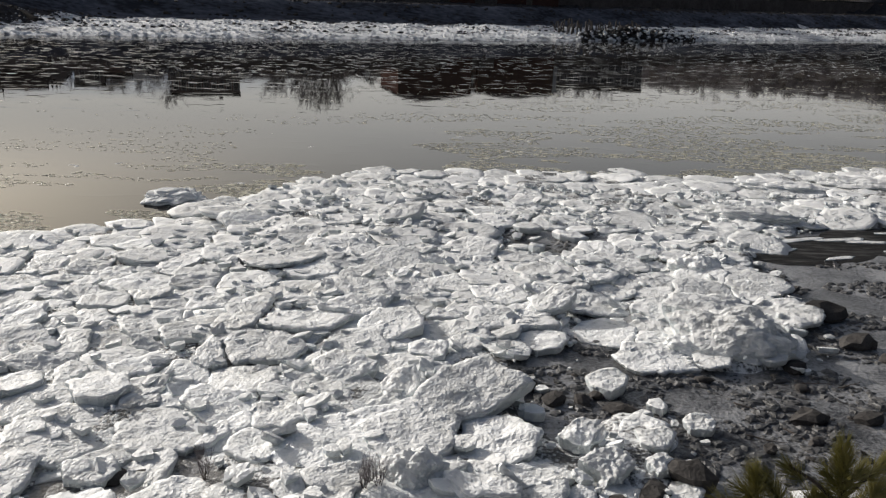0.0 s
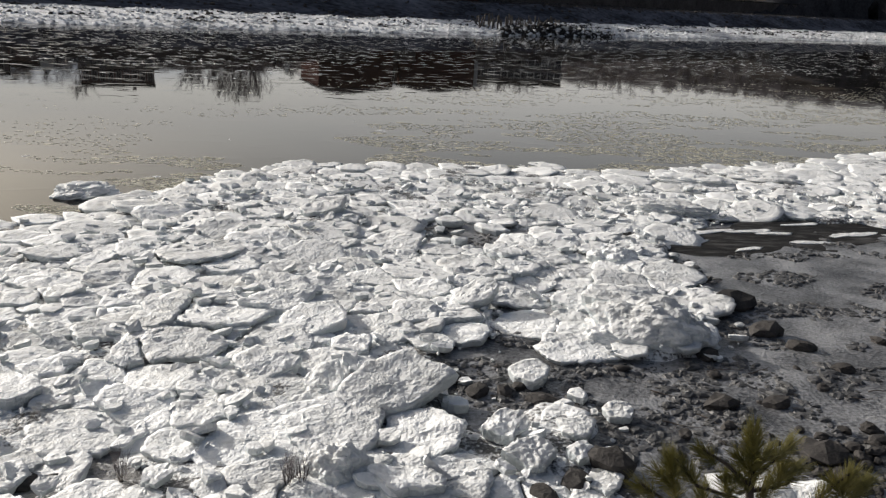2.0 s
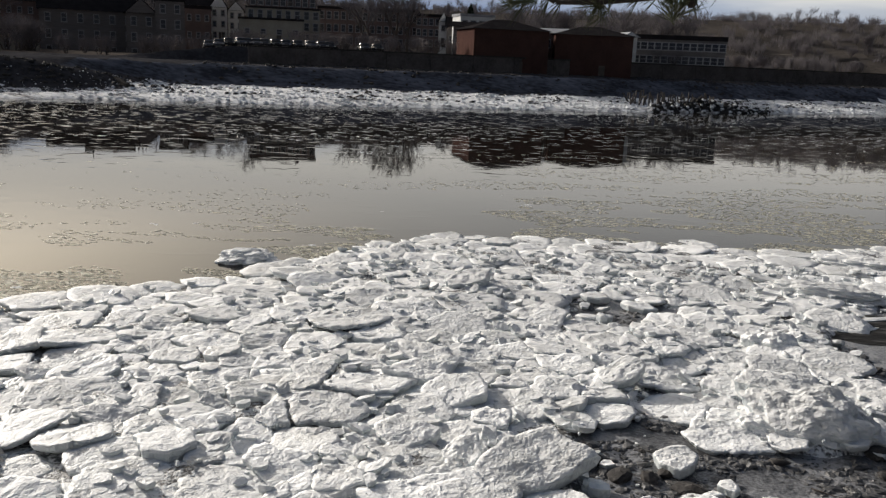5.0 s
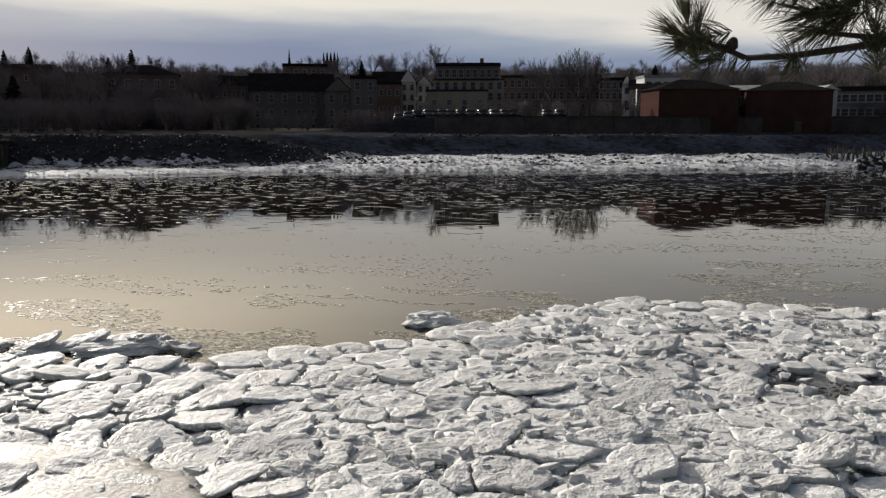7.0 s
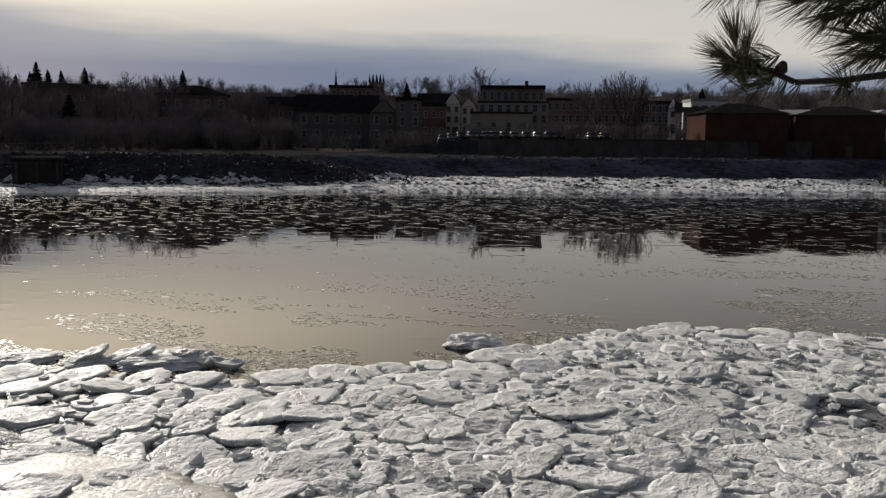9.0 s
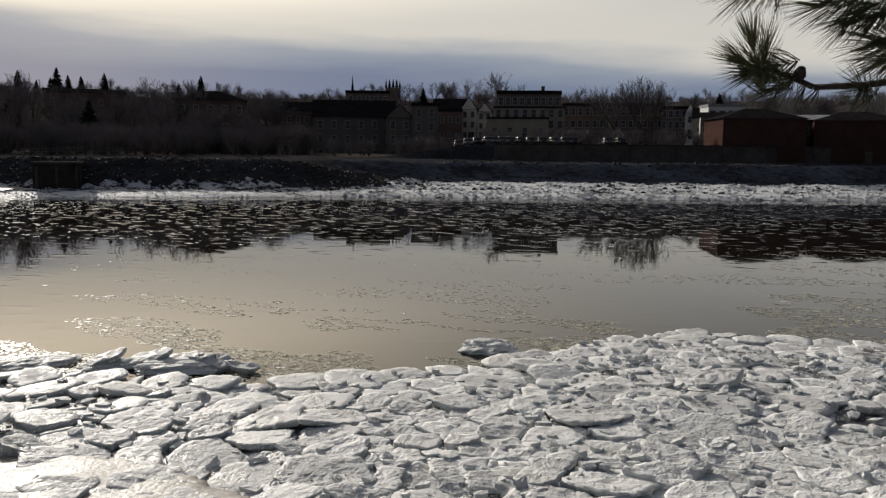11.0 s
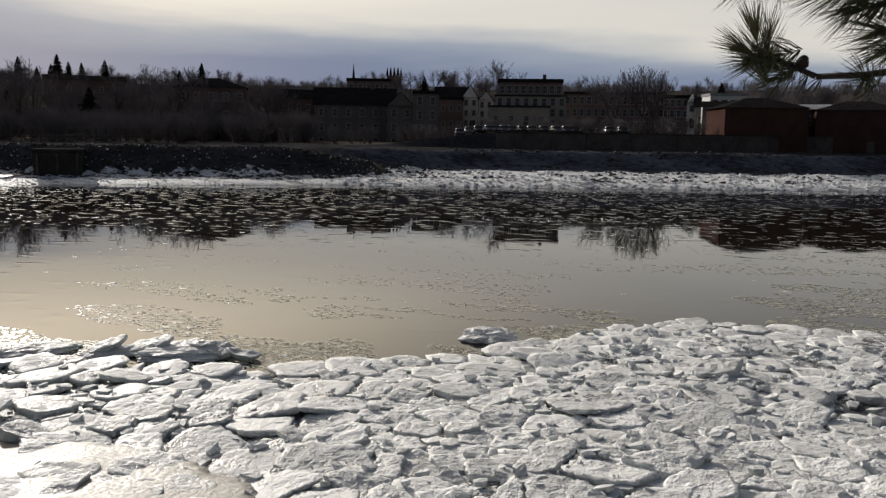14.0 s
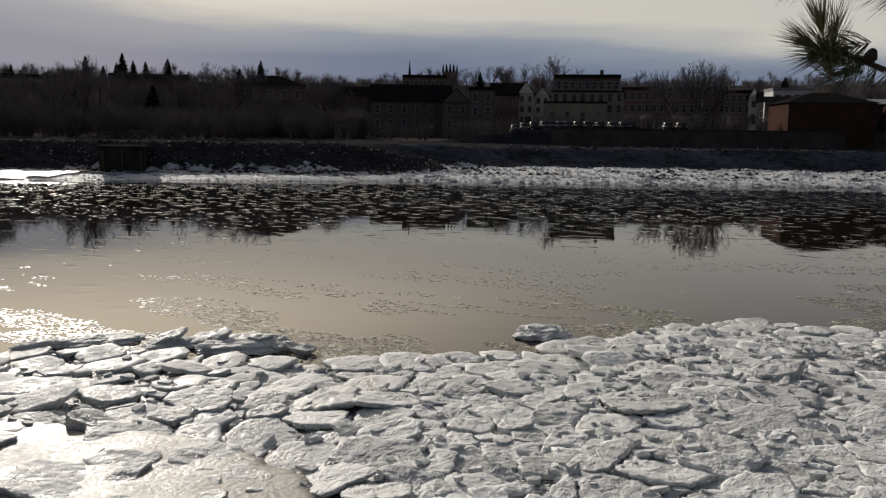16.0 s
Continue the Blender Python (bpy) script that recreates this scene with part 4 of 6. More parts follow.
for _ in range(90):
    x, y = rnd.gauss(6.3, 0.9), rnd.gauss(8.9, 0.55)
    s = 0.07 + 0.16 * rnd.random() ** 2
    rock(x, y, s * rnd.uniform(1, 1.8), s, s * rnd.uniform(0.5, 0.8))

# frozen clods and stones over the mud, thicker towards the bank
rnd = random.Random(29)
pv, pf = [], []
n_clod = 0
while n_clod < 11000:
    x, y = rnd.uniform(-3, 18), 5.6 + 17 * rnd.random() ** 1.5
    n_clod += 0.1
    if not in_mud(x, y) or wob(x, y, 0.9, 11) < -0.1 + 0.02 * (y - 8):
        continue
    n_clod += 0.9
    s = 0.016 + 0.085 * rnd.random() ** 4
    k, n = len(pv), 6
    a0, ex = rnd.uniform(0, 6.28), rnd.uniform(1, 2.0)
    z = land(x, y)
    for zz, g in ((-0.2, 1.05), (0.18, 0.95), (0.42, 0.5)):
        for i in range(n):
            a = i * 2 * math.pi / n
            qx, qy = math.cos(a) * s * g * ex * rnd.uniform(0.7, 1.2), math.sin(a) * s * g * rnd.uniform(0.7, 1.2)
            pv.append((x + qx * math.cos(a0) - qy * math.sin(a0), y + qx * math.sin(a0) + qy * math.cos(a0), z + zz * s * rnd.uniform(0.6, 1.3)))
    for j in range(2):
        pf += [(k + j * n + i, k + j * n + (i + 1) % n, k + (j + 1) * n + (i + 1) % n, k + (j + 1) * n + i) for i in range(n)]
    pf.append(tuple(k + 2 * n + i for i in range(n)))
clods = mesh_object("clods", pv, pf, CLOD)
tagged(clods, "dark frozen clods and small stones scattered on mud", "clods", kind="stuff")


def twig(x, y, ln, turn, seed):
    tr = random.Random(seed)
    v, f, p, a = [], [], Vector((x, y, land(x, y) + 0.03)), radians(turn)
    for i in range(6):
        a += tr.uniform(-0.35, 0.35)
        q = p + Vector((math.cos(a), math.sin(a), tr.uniform(-0.08, 0.12))) * ln / 6
        q.z = max(q.z, land(q.x, q.y) + 0.015)
        tube(v, f, p, q, 0.012 - 0.0015 * i, 0.0105 - 0.0015 * i, 5)
        p = q
    ob = mesh_object("twig", v, f, BARK)
    tagged(ob, "thin dark driftwood twig lying on mud", "twig", "driftwood twigs")


twig(4.22, 10.14, 0.55, -40, 0)
twig(4.36, 11.08, 0.60, -30, 1)
twig(6.04, 10.62, 0.80, 20, 2)
twig(4.79, 10.32, 0.40, -35, 3)
twig(7.39, 10.94, 0.50, 10, 4)
twig(6.21, 11.77, 0.50, 5, 5)
twig(5.57, 11.86, 0.60, 8, 6)
twig(6.06, 9.49, 0.50, -20, 7)
twig(7.89, 11.15, 0.50, 30, 8)

# a hollow of dark wet mud behind the ice on the flat
cxp, cyp = 11.21, 20.93
v, f = [(cxp, cyp, 0)], []
for i in range(64):
    a = i * 2 * math.pi / 64
    r = 1 + 0.35 * noise.noise(Vector((math.cos(a) * 1.6, math.sin(a) * 1.6, 3))) + 0.15 * noise.noise(Vector((math.cos(a) * 5, math.sin(a) * 5, 9)))
    v.append((cxp + math.cos(a) * r * 4.6, cyp + math.sin(a) * r * 1.5 + math.cos(a) * 0.9, 0))
zp = land(cxp, cyp) + 0.05
v = [(p[0], p[1], zp) for p in v]
f = [(0, i + 1, (i + 1) % 64 + 1) for i in range(64)]
pool = mesh_object("wet_mud", v, f, WETMUD)
tagged(pool, "dark wet silt hollow on the mud flat", "mud", kind="structure")

for i in range(11):
    u = (i + 0.5) / 11
    floe(8.2 + 7.5 * u, 20.2 + 2.2 * u + 0.9 * math.sin(i * 2.3), 1.1 + 0.9 * math.sin(i * 1.7) ** 2, 0.30, 14 + 10 * math.sin(i), 0, 0, 0.05, rough=0.012, z=zp - 0.005, label="thin strip of white ice on wet silt")

# flat white pieces added mid river as wave glints, thicker towards the sunlit side
rnd = random.Random(53)
bv, bf = [], []
for _ in range(5500):
    x = -95 + 150 * rnd.random() ** 1.5
    s0, s1 = shore(x), far_shore(x)
    y = s1 - 3 - (s1 - s0 - 14) * rnd.random() ** 1.2 * 0.7
    if wob(x * 0.2, y, 0.16, 5) + 0.4 * wob(x * 0.3, y, 0.6, 2) < 0.02:
        continue
    s = rnd.uniform(0.03, 0.085) * (1 if rnd.random() < 0.95 else 1.8)
    k, n = len(bv), 6
    for z, g in ((-0.01, 1.0), (0.006, 1.0), (0.012, 0.9)):
        bv += [(x + math.cos(i * 1.047 + s) * s * g * rnd.uniform(1.6, 3.0), y + math.sin(i * 1.047 + s) * s * g * rnd.uniform(0.8, 1.3), z) for i in range(n)]
    for j in range(2):
        bf += [(k + j * n + i, k + j * n + (i + 1) % n, k + (j + 1) * n + (i + 1) % n, k + (j + 1) * n + i) for i in range(n)]
    bf.append(tuple(k + 2 * n + i for i in range(n)))
drift = mesh_object("drift_ice", bv, bf, ICE)
tagged(drift, "thin white pieces standing in for wave glints mid river", "drift ice", kind="stuff")


# ---- far bank: stones, piles, pier ----
rnd = random.Random(31)
sv, sf = [], []


def blob(bv, bf, x, y, z, s, rr):
    """A rough eight-sided lump appended to a shared mesh."""
    k, n = len(bv), 6
    t0 = rr.uniform(0, 6.28)
    for zz, g in ((-0.3, 0.95), (0.12, 1.0), (0.4, 0.55)):
        for i in range(n):
            a = t0 + i * 2 * math.pi / n
            w = s * g * rr.uniform(0.75, 1.2)
            bv.append((x + math.cos(a) * w * 1.1, y + math.sin(a) * w, z + zz * s * rr.uniform(0.5, 2.0)))
    for j in range(2):
        bf.extend((k + j * n + i, k + j * n + (i + 1) % n, k + (j + 1) * n + (i + 1) % n, k + (j + 1) * n + i) for i in range(n))
    bf.append(tuple(k + 2 * n + i for i in range(n)))


for _ in range(10000):
    x = rnd.uniform(-125, 130)
    d = 0.3 + 17 * rnd.random() ** 1.3
    y = far_shore(x) + d
    if x < -55 and d > 8 and rnd.random() < 0.6:
        continue
    blob(sv, sf, x, y, land(x, y), 0.06 + (0.10 if x < -52 else 0.30) * rnd.random() ** 3, rnd)
for _ in range(420):      # snow caught among the stones round the old piles
    u, v = rnd.uniform(-1, 1), rnd.uniform(-1, 1)
    x = 30.5 + 11.5 * u
    y = far_shore(x) + 2.2 + 2.2 * v
    tall = max(0.0, 1 - abs(u + 0.25) * 0.8) * (1 - v * v)
    blob(sv, sf, x, y, land(x, y) + 1.7 * tall * rnd.random(), rnd.uniform(0.12, 0.34), rnd)
far_ice = mesh_object("far_ice_blocks", sv, sf, FAR_SNOW)
tagged(far_ice, "jumbled snowy ice blocks along the far waterline", "ice", kind="stuff")
sv, sf = [], []
for _ in range(15000):
    x = rnd.uniform(-130, 110)
    d = rnd.uniform(3, 36)
    y = far_shore(x) + d
    streak = wob(x * 0.2, d, 0.6, 13) > 0.16
    if (x < -48 and (d < (5 if streak else 11) or d > 20)) or (x > -48 and (d < 5 or (d < 21 and not streak) or rnd.random() < (0.75 if d > 21 else 0.1))):
        continue
    blob(sv, sf, x, y, land(x, y), 0.10 + 0.28 * rnd.random() ** 2, rnd)
for _ in range(800):      # dark stones heaped round the old piles
    u, v = rnd.uniform(-1, 1), rnd.uniform(-1, 1)
    x = 29.5 + 10.5 * u
    y = far_shore(x) + 2.4 + 2.2 * v
    tall = max(0.0, 1 - abs(u + 0.25) * 0.8) * (1 - v * v)
    blob(sv, sf, x, y, land(x, y) + 1.7 * tall * rnd.random(), rnd.uniform(0.15, 0.42), rnd)
riprap = mesh_object("riprap", sv, sf, ROCK)
tagged(riprap, "dark riprap stones on the far bank slope", "riprap", kind="stuff")


def pile(x, y, h, lean, turn):
    v, f = [], []
    r = 0.13
    tube(v, f, (0, 0, -0.6), (0, 0, h * 0.6), r, r * 0.95, 8)
    tube(v, f, (0, 0, h * 0.6), (0.03, 0, h), r * 0.95, r * 0.7, 8)
    ob = mesh_object("wooden_pile", v, f, OLD_WOOD)
    ob.matrix_basis = pose(x, y, land(x, y), lean, 0, turn)
    tagged(ob, "dark rotted timber pile standing in shore ice", "pile", "old wharf piles")


rnd = random.Random(37)
for i in range(15):
    for j in range(4):
        if rnd.random() < 0.85:
            pile(22.95 - 6.5 + i * 0.95 + rnd.uniform(-0.3, 0.3), 132.0 - 3 + i * 0.42 + j * 2.0 + rnd.uniform(-0.3, 0.3), rnd.uniform(0.9, 2.1), rnd.gauss(0, 16), rnd.uniform(0, 360))

# wet glazed ice along the water beyond the pier
def shore_glaze_z(x, y):
    d = y - far_shore(x)
    r = abs(d - 4.2) / 4.8 + 0.6 * wob(x, y, 0.35, 3)
    return land(x, y) + (0.14 + 0.06 * wob(x, y, 0.8) if r < 1 else -0.3)


shore_glaze = sheet("shore_glaze", -128, -87.5, 130, 44, 84, 130, shore_glaze_z, GLAZE, keep=lambda x, y: -1 < y - far_shore(x) < 8)
tagged(shore_glaze, "wet glazed shore ice shining beyond the pier", "ice", kind="structure")

# dark concrete pier standing at the water's edge
px, py = -85.6, 80.9
pier = empty("pier", pose(px - 0.8, py + 1.0, -0.9, 0, 0, 42))
bm = bmesh.new()
box(bm, 0, 0, 2.3, 5.6, 6.0, 4.6, bevel=0.15)
part("pier_block", bm, CONCRETE, pier)
bm = bmesh.new()
box(bm, 0, 0, 4.75, 6.0, 6.4, 0.34, bevel=0.08)
part("cap", bm, CONCRETE, pier)
for i in range(3):
    bm = bmesh.new()
    box(bm, -2.3 + 2.3 * i, -3.1, 2.2, 0.3, 0.25, 4.4, bevel=0.04)
    part("fender_timber", bm, OLD_WOOD, pier)
tagged(pier, "dark square concrete pier with timber fenders at waterline", "pier")


# kerb of an old slipway running down the bank
kerb = empty("slipway_kerb", pose(-58.8, 112.0, 0))
fall = Vector((8.6, -8.0, -1.9))
for i in range(6):
    v, f = [], []
    a, b = fall * (i / 6), fall * ((i + 0.97) / 6)
    side = Vector((0.68, 0.73, 0)) * 0.28
    for p in (a, b):
        for e in (-side, side):
            for z in (1.4, 3.35):
                v.append((p.x + e.x, p.y + e.y, p.z + z))
    f = [(0, 1, 3, 2), (4, 6, 7, 5), (0, 4, 5, 1), (2, 3, 7, 6), (1, 5, 7, 3), (0, 2, 6, 4)]
    mesh_object("kerb_stone", v, f, CONCRETE, kerb)
tagged(kerb, "dark stone slipway kerb running down the snowy bank", "slipway kerb")

# retaining wall of the car park
def wall_run(x0, x1, n):
    root = empty("retaining_wall", pose(0, 0, 0))
    for i in range(n):
        a, b = x0 + (x1 - x0) * i / n, x0 + (x1 - x0) * (i + 1) / n
        ya, yb = far_shore(a) + 36.5, far_shore(b) + 36.5
        ln, turn = math.hypot(b - a, yb - ya), math.degrees(math.atan2(yb - ya, b - a))
        bm = bmesh.new()
        box(bm, 0, 0, 0, ln - 0.06, 0.6, 4.2, bevel=0.05)
        ob = part("wall_panel", bm, STONE_WALL, root)
        ob.matrix_basis = pose((a + b) / 2, (ya + yb) / 2, 4.75, 0, 0, turn)
        bm = bmesh.new()
        box(bm, 0, 0, 0, ln, 0.8, 0.22, bevel=0.03)
        ob = part("coping", bm, CONCRETE, root)
        ob.matrix_basis = pose((a + b) / 2, (ya + yb) / 2, 6.96, 0, 0, turn)
    tagged(root, "long dark stone retaining wall above the snowy bank", "retaining wall", kind="structure")


wall_run(-44, 110, 22)


# ---- buildings ----
def window_part(parent, x, y, z, w, h):
    v, f = [], []
    for cx, cz, sx, sz in ((-w / 2, 0, 0.16, h + 0.16), (w / 2, 0, 0.16, h + 0.16), (0, h / 2, w, 0.16), (0, -h / 2, w + 0.3, 0.2), (0, 0, w, 0.08)):
        k = len(v)
        for dx in (-1, 1):
            for dy in (-0.12, 0.05):
                for dz in (-1, 1):
                    v.append((cx + dx * sx / 2, dy, cz + dz * sz / 2))
        f += [(k, k + 1, k + 3, k + 2), (k + 4, k + 6, k + 7, k + 5), (k, k + 4, k + 5, k + 1), (k + 2, k + 3, k + 7, k + 6), (k, k + 2, k + 6, k + 4), (k + 1, k + 5, k + 7, k + 3)]
    fr = mesh_object("window", v, f, TRIM, parent)
    fr.location = (x, y, z)
    pane = mesh_object("pane", [(-w / 2, -0.03, -h / 2), (w / 2, -0.03, -h / 2), (w / 2, -0.03, h / 2), (-w / 2, -0.03, h / 2)], [(0, 1, 2, 3)], PANE, fr)
    return fr


def roof_mesh(kind, w, d, h, rh):
    o = 0.5
    W, D = w / 2 + o, d / 2 + o
    if kind == "gable":       # ridge along the facade
        v = [(-W, -D, h), (W, -D, h), (W, D, h), (-W, D, h), (-W, 0, h + rh), (W, 0, h + rh)]
        f = [(0, 1, 5, 4), (2, 3, 4, 5), (3, 0, 4), (1, 2, 5), (3, 2, 1, 0)]
    elif kind == "front":     # gable end to the river
        v = [(-W, -D, h), (W, -D, h), (W, D, h), (-W, D, h), (0, -D, h + rh), (0, D, h + rh)]
        f = [(1, 2, 5, 4), (3, 0, 4, 5), (0, 1, 4), (2, 3, 5), (3, 2, 1, 0)]
    elif kind == "hip":
        r = max(0.5, W - D * 0.8)
        v = [(-W, -D, h), (W, -D, h), (W, D, h), (-W, D, h), (-r, 0, h + rh), (r, 0, h + rh)]
        f = [(0, 1, 5, 4), (2, 3, 4, 5), (3, 0, 4), (1, 2, 5), (3, 2, 1, 0)]
    else:                     # flat with a parapet
        v, f = [], []
        for a, b, c, e in ((-W + 0.3, -D + 0.3, W - 0.3, D - 0.3),):
            v = [(a, b, h), (c, b, h), (c, e, h), (a, e, h), (a, b, h + rh), (c, b, h + rh), (c, e, h + rh), (a, e, h + rh), (a + 0.4, b + 0.4, h + rh), (c - 0.4, b + 0.4, h + rh), (c - 0.4, e - 0.4, h + rh), (a + 0.4, e - 0.4, h + rh), (a + 0.4, b + 0.4, h + 0.1), (c - 0.4, b + 0.4, h + 0.1), (c - 0.4, e - 0.4, h + 0.1), (a + 0.4, e - 0.4, h + 0.1)]
        for i in range(4):
            j = (i + 1) % 4
            f += [(i, j, 4 + j, 4 + i), (4 + i, 4 + j, 8 + j, 8 + i), (8 + i, 8 + j, 12 + j, 12 + i)]
        f += [(12, 13, 14, 15), (3, 2, 1, 0)]
    return v, f


def building(label, x, y, z, w, h, turn, depth=10, roof="flat", rh=0.5, wall=None, cover=None, storeys=2, cols=4, win=(0.9, 1.5), first=None, chimney=False, name="building", side=0):
    """A house whose facade looks at the river; base below ground where the land slopes."""
    root = empty(name, pose(x, y, z, 0, 0, turn) @ pose(0, depth / 2, 0))
    bm = bmesh.new()
    box(bm, 0, 0, h / 2 - 1.5, w, depth, h + 3.0)
    part("wall", bm, wall or DARK_BRICK, root)
    v, f = roof_mesh(roof, w, depth, h, rh)
    rf = mesh_object("roof", v, f, cover or ROOF, root)
    if roof == "front":
        mesh_object("gable_wall", [(-w / 2, -depth / 2 - 0.52, h + 0.05), (w / 2, -depth / 2 - 0.52, h + 0.05), (0, -depth / 2 - 0.52, h + rh * 0.93)], [(0, 1, 2)], wall or DARK_BRICK, root)
    if chimney:
        bm = bmesh.new()
        box(bm, w * 0.22, 0, h + rh + 0.4, 0.9, 0.9, 2.2)
        part("chimney", bm, DARK_BRICK, rf)
    if cols:
        lift = first if first is not None else h / storeys * 0.5
        for s in range(storeys):
            for c in range(cols):
                window_part(root, -w / 2 + w * (c + 0.5) / cols, -depth / 2, lift + s * h / storeys, *win)
    for c in range(side):
        wp = window_part(root, -w / 2, -depth / 2 + depth * (c + 0.5) / side, h * 0.65, *win)
        wp.rotation_euler = (0, 0, radians(-90))
    bm = bmesh.new()
    box(bm, w * 0.12, -depth / 2, 1.05, 1.1, 0.14, 2.1)
    part("door", bm, OLD_WOOD, root)
    tagged(root, label, "building", "town buildings")
    return root


building("long grey two-storey building with dark shingle roof", -97.9, 185.0, 2.7, 20.0, 10.6, 28, 14, "gable", 4.6, GREY_SIDING, ROOF, 3, 6, (1.1, 1.9), chimney=True)
building("grey wing with a gable end facing the river", -84.7, 183.0, 2.8, 6.3, 10.3, 25, 12, "front", 3.3, GREY_SIDING, ROOF, 3, 2, (1.1, 1.9))
building("square grey block with flat parapet roof", -78.5, 184.0, 2.8, 6.1, 13.1, 23, 12, "flat", 0.8, GREY_SIDING, ROOF, 4, 2, (1.1, 1.9))
building("dark brick block rising behind the long roof", -109.0, 214.0, 8.4, 12.1, 12.7, 27, 14, "flat", 0.8, DARK_BRICK, ROOF, 4, 5, (1.2, 1.6))
building("plain dark brick commercial block", -80.0, 204.0, 7.1, 6.2, 8.3, 21, 12, "flat", 0.8, DARK_BRICK, ROOF, 2, 3)
building("dark-roofed house behind the commercial block", -88.8, 226.0, 8.4, 8.6, 8.9, 21, 10, "gable", 3.0, GREY_SIDING, ROOF, 2, 4)
building("white clapboard house with steep front gable", -79.2, 216.0, 8.3, 4.2, 8.2, 20, 10, "front", 3.4, WHITE_SIDING, ROOF, 3, 2, name="house")
building("white clapboard house with twin front gables", -77.4, 224.0, 8.4, 4.0, 7.8, 19, 9, "front", 2.4, WHITE_SIDING, ROOF, 3, 2, name="house")
building("tan stone block with tall windows", -58.4, 203.0, 8.2, 17.5, 7.9, 16, 16, "flat", 0.4, TAN_STONE, ROOF, 3, 8, (1.2, 1.9))
building("dark mansard top storey with a row of windows", -58.8, 204.0, 16.1, 15.8, 3.5, 16, 13, "flat", 0.9, DARK_BRICK, ROOF, 1, 9, (1.2, 2.0), chimney=True)
building("low tan rendered annex below the stone block", -59.3, 196.0, 7.9, 14.7, 5.3, 17, 9, "flat", 0.5, TAN_STONE, ROOF, 1, 4, (1.2, 1.2))
building("long brown brick row with many windows", -43.6, 235.0, 8.1, 27.6, 10.0, 11, 14, "flat", 0.7, DARK_BRICK, ROOF, 3, 14, (1.2, 2.0))
building("brick row end with a snowy ledge", -26.7, 232.0, 8.6, 6.7, 8.4, 7, 12, "flat", 0.7, DARK_BRICK, ROOF, 3, 4, (1.1, 1.8))
building("small white house with pointed front gable", -22.0, 226.0, 9.0, 2.3, 6.6, 6, 8, "front", 2.4, WHITE_SIDING, ROOF, 2, 1, name="house")
building("dark-roofed shed beside the white house", -18.4, 222.0, 8.2, 4.5, 6.0, 5, 8, "gable", 2.6, GREY_SIDING, ROOF, 1, 2)
building("long white hall catching the sun on its end", -12.3, 214.0, 8.1, 8.8, 8.5, 19, 8, "flat", 0.6, WHITE_SIDING, SNOW_ROOF, 1, 4, (1.4, 1.0), first=7.0)
building("low dark shed in front of the white hall", -14.5, 206.0, 7.4, 6.2, 6.5, 4, 6, "gable", 1.2, GREY_SIDING, ROOF, 1, 3)
building("red brick warehouse with dark hipped roof", -2.5, 150.0, 4.1, 13.6, 7.5, 18, 13, "hip", 1.9, BRICK, ROOF, 2, 0)
building("low shed with snow-dusted roof between warehouses", 5.1, 160.0, 4.0, 4.3, 7.7, -2, 9, "gable", 1.0, DARK_BRICK, SNOW_ROOF, 2, 2)
building("second red brick warehouse with hipped roof", 12.1, 155.0, 4.1, 13.8, 7.3, 3, 13, "hip", 1.7, BRICK, ROOF, 2, 0)
# added white block: the sunlit edge of the second warehouse as a shape
building("narrow white block added as the sunlit edge of the warehouse", 19.7, 166.0, 4.5, 2.7, 7.2, 13, 9, "front", 1.0, WHITE_SIDING, SNOW_ROOF, 2, 1)
building("long grey wharf building with a row of windows", 30.3, 178.0, 3.9, 19.6, 8.0, -10, 12, "flat", 0.9, GREY_SIDING, ROOF, 3, 14, (1.3, 1.5))
building("large dark brick hall with hipped roof", -114.2, 150.0, 4.1, 14.8, 11.7, 37, 14, "hip", 2.4, DARK_BRICK, ROOF, 3, 5, (1.1, 1.8))
building("red brick house behind bare trees", -118.3, 192.0, 6.8, 11.3, 8.4, 32, 12, "gable", 2.8, DARK_BRICK, ROOF, 2, 5)
building("low house with snow-dusted gable roof", -230.7, 196.0, 10.2, 21.6, 9.8, 50, 12, "gable", 2.0, GREY_SIDING, SNOW_ROOF, 2, 5, name="house")
building("far house with snow-dusted roof", -177.6, 205.0, 11.7, 8.1, 8.6, 41, 10, "gable", 1.3, DARK_BRICK, SNOW_ROOF, 2, 3, name="house")
building("dark brick house among bare trees", -184.0, 185.0, 10.1, 21.2, 10.3, 45, 12, "gable", 1.6, DARK_BRICK, ROOF, 2, 5, name="house")
building("grey house behind the far trees", -236.7, 175.0, 9.2, 26.0, 11.0, 54, 12, "gable", 2.4, GREY_SIDING, ROOF, 2, 5, name="house")
building("pale rendered low garage on the riverside", -87.0, 140.0, 4.0, 6.7, 3.3, 32, 7, "gable", 0.9, TAN_STONE, ROOF, 1, 2, name="garage")


